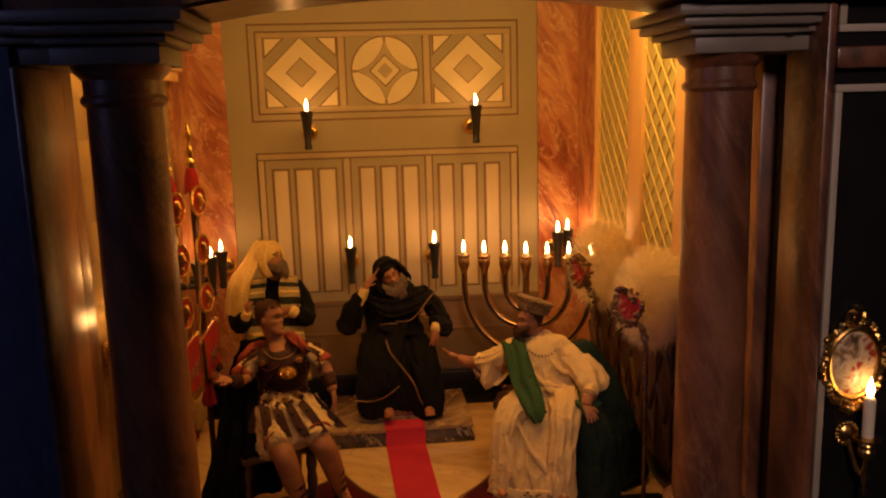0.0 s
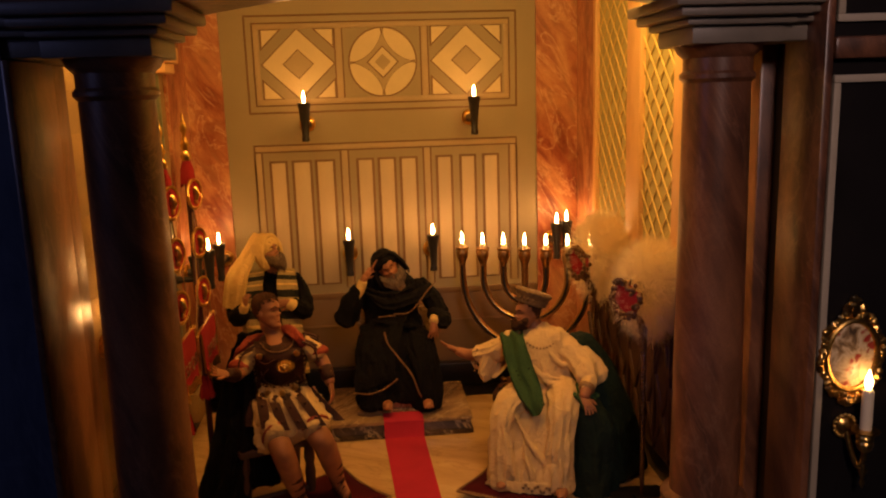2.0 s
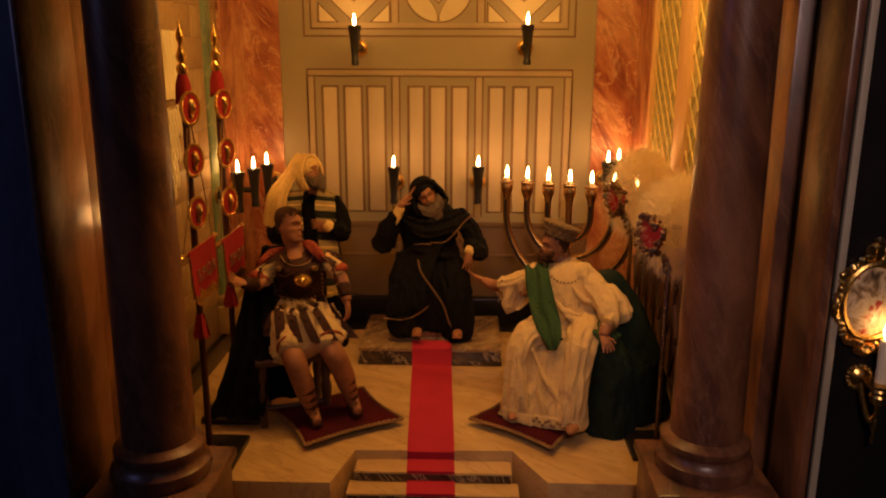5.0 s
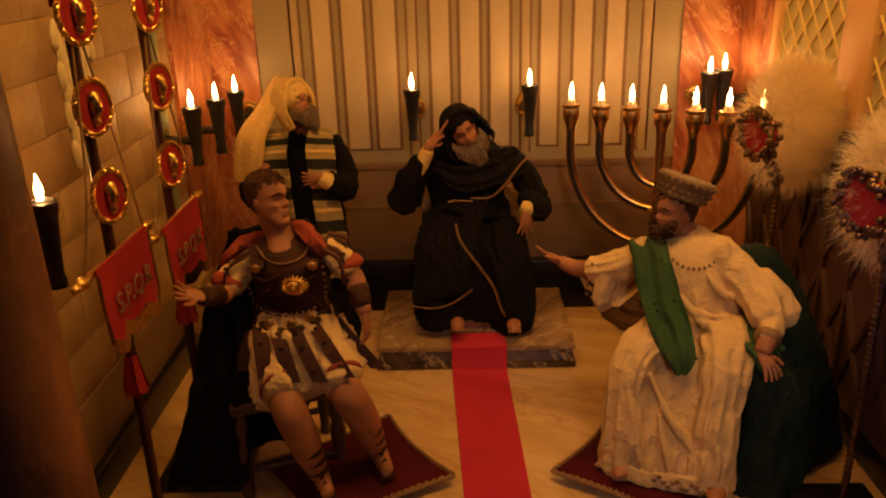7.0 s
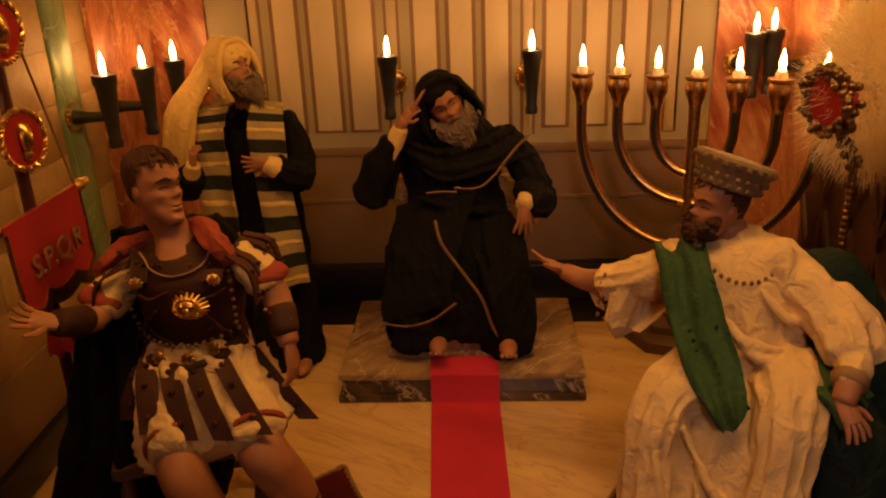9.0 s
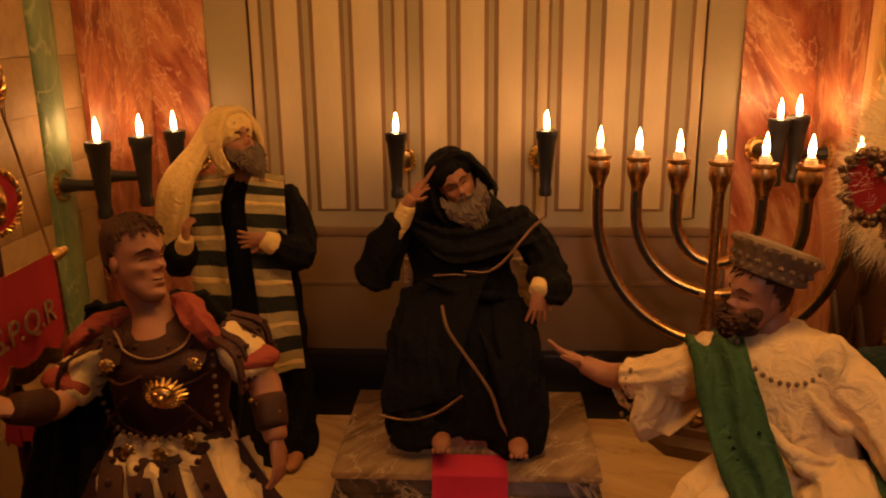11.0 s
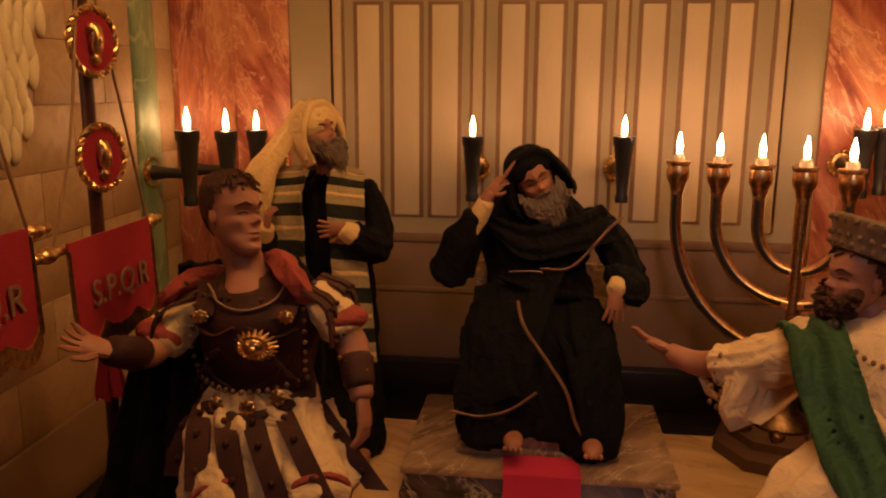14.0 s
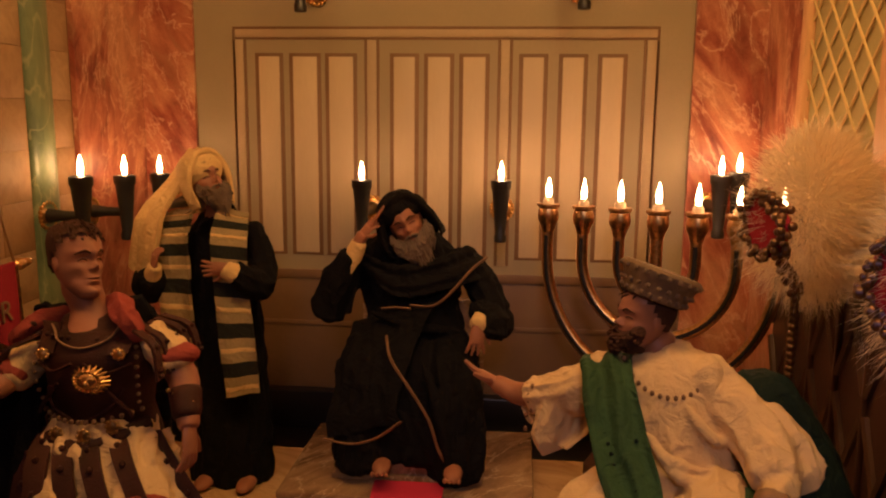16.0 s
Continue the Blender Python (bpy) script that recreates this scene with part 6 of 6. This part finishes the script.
# ---- feather fans ----
def plume_build(nt, b):
    b.inputs["Base Color"].default_value, b.inputs["Roughness"].default_value = (0.95, 0.84, 0.58, 1), 0.9
    b.inputs["Specular IOR Level"].default_value = 0.05
    t = nt.nodes.new("ShaderNodeBsdfTranslucent")
    t.inputs["Color"].default_value = (0.96, 0.86, 0.60, 1)
    a = nt.nodes.new("ShaderNodeMixShader")
    a.inputs[0].default_value = 0.72
    nt.links.new(b.outputs[0], a.inputs[1])
    nt.links.new(t.outputs[0], a.inputs[2])
    nt.links.new(a.outputs[0], nt.nodes["Material Output"].inputs[0])


PLUME = material("white_feather_down", plume_build)


def fan(at, head_z, label, seed):
    f = thing("feather_fan", label, "feather fan", "feather fans", (*at, 0))
    part("stand", add_box(box((-0.036, -0.036, 0.0005), (0.036, 0.036, 0.008), 0.0015), (-0.010, -0.010, 0.008), (0.010, 0.010, 0.014), 0.002), BLACK, f, "black square foot")
    bm = bmesh.new()
    add_tube(bm, [(0, 0, 0.012), (0, 0, head_z - 0.050)], 0.0026, 8)
    for i in range(40):
        add_ball(bm, (0, 0, 0.03 + i * (head_z - 0.085) / 39), (0.0036, 0.0036, 0.0030), seg=6)
    part("stick", bm, DARKGOLD, f, "dark beaded stick")
    # heart-shaped beaded frame round a red field, turned towards the throne
    m = Matrix.Translation((-0.026, -0.006, head_z)) @ pose(0, 0, 0, 0, 18, -72)
    outline = []
    for i in range(40):
        a = 6.28319 * i / 40
        r = 0.0225 * (1 + 0.10 * math.cos(2 * a) - 0.16 * math.sin(a) ** 3)
        outline.append((r * math.cos(a), r * 1.05 * math.sin(a)))
    bm = prism(outline, -0.002, 0.002)
    bmesh.ops.transform(bm, matrix=m, verts=bm.verts[:])
    part("field", bm, BANNER, f, "red oval field")
    bm = bmesh.new()
    rnd = random.Random(seed)
    for i in range(110):
        a = 6.28319 * i / 110
        r = 0.0225 * (1 + 0.10 * math.cos(2 * a) - 0.16 * math.sin(a) ** 3) + rnd.uniform(-0.005, 0.003)
        add_ball(bm, m @ Vector((r * math.cos(a), rnd.uniform(-0.006, 0.004), r * 1.05 * math.sin(a))), rnd.uniform(0.0022, 0.0036), seg=6)
    for i in range(24):
        add_ball(bm, (rnd.uniform(-0.018, -0.008) + 0.0006 * i, rnd.uniform(-0.005, 0.005), head_z - 0.024 - 0.0012 * i), rnd.uniform(0.002, 0.0036), seg=6)
    part("beaded_frame", bm, DARKGOLD, f, "knobbly dark gilt frame")
    # down: a great many fine curved barbs growing from the fan's rim
    rs = np.random.RandomState(seed)
    n = 26000
    d = rs.normal(0, 1, (n, 3))
    d /= np.linalg.norm(d, axis=1)[:, None]
    d += np.array((0.55, 0.10, 0.18))
    d /= np.linalg.norm(d, axis=1)[:, None]
    tuft = np.stack([np.sin(d[:, 0] * 17 + d[:, 2] * 9), np.sin(d[:, 1] * 15 + 1), np.sin(d[:, 2] * 19 + d[:, 1] * 8)], 1) * 0.22
    grow = d + tuft + rs.normal(0, 0.28, (n, 3))
    grow /= np.linalg.norm(grow, axis=1)[:, None]
    start = np.array((0.010, 0.016, head_z + 0.002)) + d * np.array((1, 0.80, 1.42)) * (rs.uniform(0, 1, n) ** 0.25)[:, None] * 0.043
    ln = rs.uniform(0.007, 0.021, n)[:, None]
    bend = rs.normal(0, 0.0035, (n, 3)) + np.array((0, 0, -0.002))
    side = np.cross(grow, rs.normal(0, 1, (n, 3)))
    side /= np.linalg.norm(side, axis=1)[:, None] / 0.00020
    p1, p2 = start + grow * ln * 0.5 + bend * 0.3, start + grow * ln + bend
    verts = np.stack([start - side, start + side, p1 - side * 0.8, p1 + side * 0.8, p2], 1).reshape(-1, 3)
    base = np.arange(n)[:, None] * 5
    tris = np.concatenate([base + (0, 1, 3), base + (0, 3, 2), base + (2, 3, 4)], 1).reshape(-1, 3)
    me = bpy.data.meshes.new("plume")
    me.from_pydata(verts.tolist(), [], tris.tolist())
    me.materials.append(PLUME)
    p = new("plume", me)
    p.parent = f
    tagged(p, "fluffy white down", kind="stuff")
    return f


fan((0.296, -0.262), 0.290, "white feather fan with dark beaded frame near the candelabrum", 21)
fan((0.303, -0.462), 0.286, "white feather fan with dark beaded frame near the column", 22)


# ---- on the hall wall: oval picture and candle ----
def painting_build(nt, b):
    v = coords(nt)
    n = noise_node(nt, 52, 4, vec=v, distortion=0.5)
    nt.links.new(ramp(nt, n.outputs["Fac"], [(0.34, (0.10, 0.06, 0.03)), (0.42, (0.45, 0.28, 0.12)), (0.50, (0.80, 0.62, 0.36)), (0.56, (0.62, 0.42, 0.20)), (0.60, (0.46, 0.05, 0.03)), (0.68, (0.30, 0.03, 0.02))]), b.inputs["Base Color"])
    b.inputs["Roughness"].default_value, b.inputs["Coat Weight"].default_value, b.inputs["Coat Roughness"].default_value = 0.40, 0.12, 0.03


PAINTING = material("varnished_painting", painting_build)
pic = thing("oval_picture", "small oval varnished painting in an ornate gilt frame", "picture", at=(0.425, -0.7005, 0.279))
OX, OZ = 0.0255, 0.0345
bm = bmesh.new()
rings = []
for k, (s, y) in enumerate(((1.0, -0.004), (0.9, -0.0052), (0.6, -0.0068), (0.3, -0.0076), (0.03, -0.0078))):
    rings.append([Vector((OX * s * math.cos(6.28319 * i / 36), y, OZ * s * math.sin(6.28319 * i / 36))) for i in range(36)])
add_rings(bm, rings)
bmesh.ops.recalc_face_normals(bm, faces=bm.faces[:])
part("canvas", bm, PAINTING, pic)
bm = bmesh.new()
for k, (r, off) in enumerate(((0.0032, 1.0), (0.0022, 1.13))):
    loop = [(OX * off * math.cos(6.28319 * i / 64) * 1.02, -0.005 + 0.002 * k, OZ * off * math.sin(6.28319 * i / 64) * 1.02) for i in range(65)]
    add_tube(bm, loop, r, 8)
rnd = random.Random(9)
for i in range(44):
    a = 6.28319 * i / 44
    w = 1.22 + 0.07 * math.sin(a * 8)
    add_ball(bm, (OX * w * math.cos(a), -0.0045, OZ * w * math.sin(a)), (0.0042, 0.0035, 0.0042), rough=0.5, scale=300, seg=8)
for x, z, r in ((0, 0.0485, 0.0075), (-0.007, 0.0470, 0.0055), (0.007, 0.0470, 0.0055), (0, 0.0555, 0.0050), (0, -0.0475, 0.0060), (-0.006, -0.0460, 0.0045), (0.006, -0.0460, 0.0045)):
    add_ball(bm, (x, -0.005, z), (r, 0.004, r), rough=0.6, scale=260, seg=12)
part("frame", bm, GOLD, pic, "ornate gilt frame")

cs = thing("candle_sconce", "gilt wall sconce with a lit white candle", "wall lamp", at=(0.424, -0.7005, 0.205))
bm = bmesh.new()
add_lathe(bm, [(0.011, 0), (0.011, 0.003), (0.007, 0.006), (0.003, 0.008)], 24, m=pose(0, 0, 0, 90))
for i in range(16):
    a = 6.28319 * i / 16
    add_ball(bm, (0.0108 * math.cos(a), -0.003, 0.0108 * math.sin(a)), (0.0026, 0.0026, 0.0026), seg=6)
part("rosette", bm, GOLD, cs)
CX, CY = 0.012, -0.018
part("arm", tube(curve([(0, -0.004, 0), (0.003, -0.010, -0.022), (0.008, -0.015, -0.038), (CX, CY, -0.030), (CX, CY, -0.012)], 5), 0.0028, 10), GOLD, cs)
part("drop", lathe([(0.0008, -0.060), (0.003, -0.055), (0.0015, -0.050), (0.0045, -0.042), (0.002, -0.034)], 14, (CX, CY, 0)), GOLD, cs)
part("cup", lathe([(0.003, -0.022), (0.007, -0.018), (0.0085, -0.012), (0.0075, -0.010), (0.0085, -0.006), (0.0075, -0.004), (0.0130, -0.001), (0.0135, 0.001), (0.006, 0.002)], 20, (CX, CY, 0)), GOLD, cs)
part("candle", lathe([(0.0056, 0.001), (0.0056, 0.040), (0.0045, 0.042), (0.0030, 0.043)], 16, (CX, CY, 0)), WAX, cs, "white candle tube")
part("flame", add_flame(bmesh.new(), (CX, CY, 0.0432), 0.020, 0.0040), FLAME_HALL, cs, "glowing flame-shaped bulb")


# ---- stone blocks of the side wall ----
def block_build(nt, b):
    v = coords(nt)
    info = nt.nodes.new("ShaderNodeObjectInfo")
    n = noise_node(nt, 55, 7, 0.65, vec=v, distortion=0.8)
    c1 = ramp(nt, info.outputs["Random"], [(0.0, (0.33, 0.195, 0.075)), (0.5, (0.38, 0.235, 0.095)), (1.0, (0.44, 0.29, 0.125))])
    nt.links.new(mix(nt, ramp(nt, n.outputs["Fac"], [(0.35, (0.6, 0.6, 0.6)), (0.6, (0, 0, 0))]), c1, (0.25, 0.135, 0.05)), b.inputs["Base Color"])
    b.inputs["Roughness"].default_value = 0.6
    bump(nt, b, n.outputs["Fac"], 0.3)


BLOCK = material("painted_stone_block", block_build)
rnd = random.Random(12)
data = {}
for key, w in (("long", 0.092), ("short", 0.045)):
    me_bm = box((0, 0.0004, 0.0004), (0.0018, w - 0.0004, 0.0456), 0.0005)
    data[key] = mesh_of(me_bm, "stone_block", BLOCK)


def lay(y, z, key):
    ob = new("stone_block", data[key])
    ob.parent = wall_left
    ob.location = (XL - 0.0011, y, z)


for row in range(15):
    z = 0.098 + 0.046 * row
    y = -0.157
    if row % 2:
        y -= 0.045
        lay(y, z, "short")
    while y - 0.092 > -0.560:
        y -= 0.092
        lay(y, z, "long")
    lay(-0.1258, z, "short")


# pale moulded trophy of overlapping feathers on the stone wall
bm = bmesh.new()
rnd = random.Random(31)
for row in range(7):
    z = 0.405 - 0.017 * row
    n = 6 - row // 2
    for i in range(n):
        y = -0.345 + 0.0115 * i + 0.004 * (row % 2)
        add_ball(bm, (XL + 0.0020, y, z), (0.0042, 0.0056, 0.0150 + 0.002 * rnd.uniform(-1, 1)), rot=(rnd.uniform(-8, 8), 0, 0), seg=10)
for i in range(4):
    add_tube(bm, curve([(XL + 0.003, -0.335 + 0.012 * i, 0.43), (XL + 0.004, -0.322 + 0.011 * i, 0.47), (XL + 0.003, -0.330 + 0.014 * i, 0.52)], 5), [0.006] * 11, 8)
structure("wall_relief", bm, PALE, "pale moulded feather relief on the stone wall", "relief")
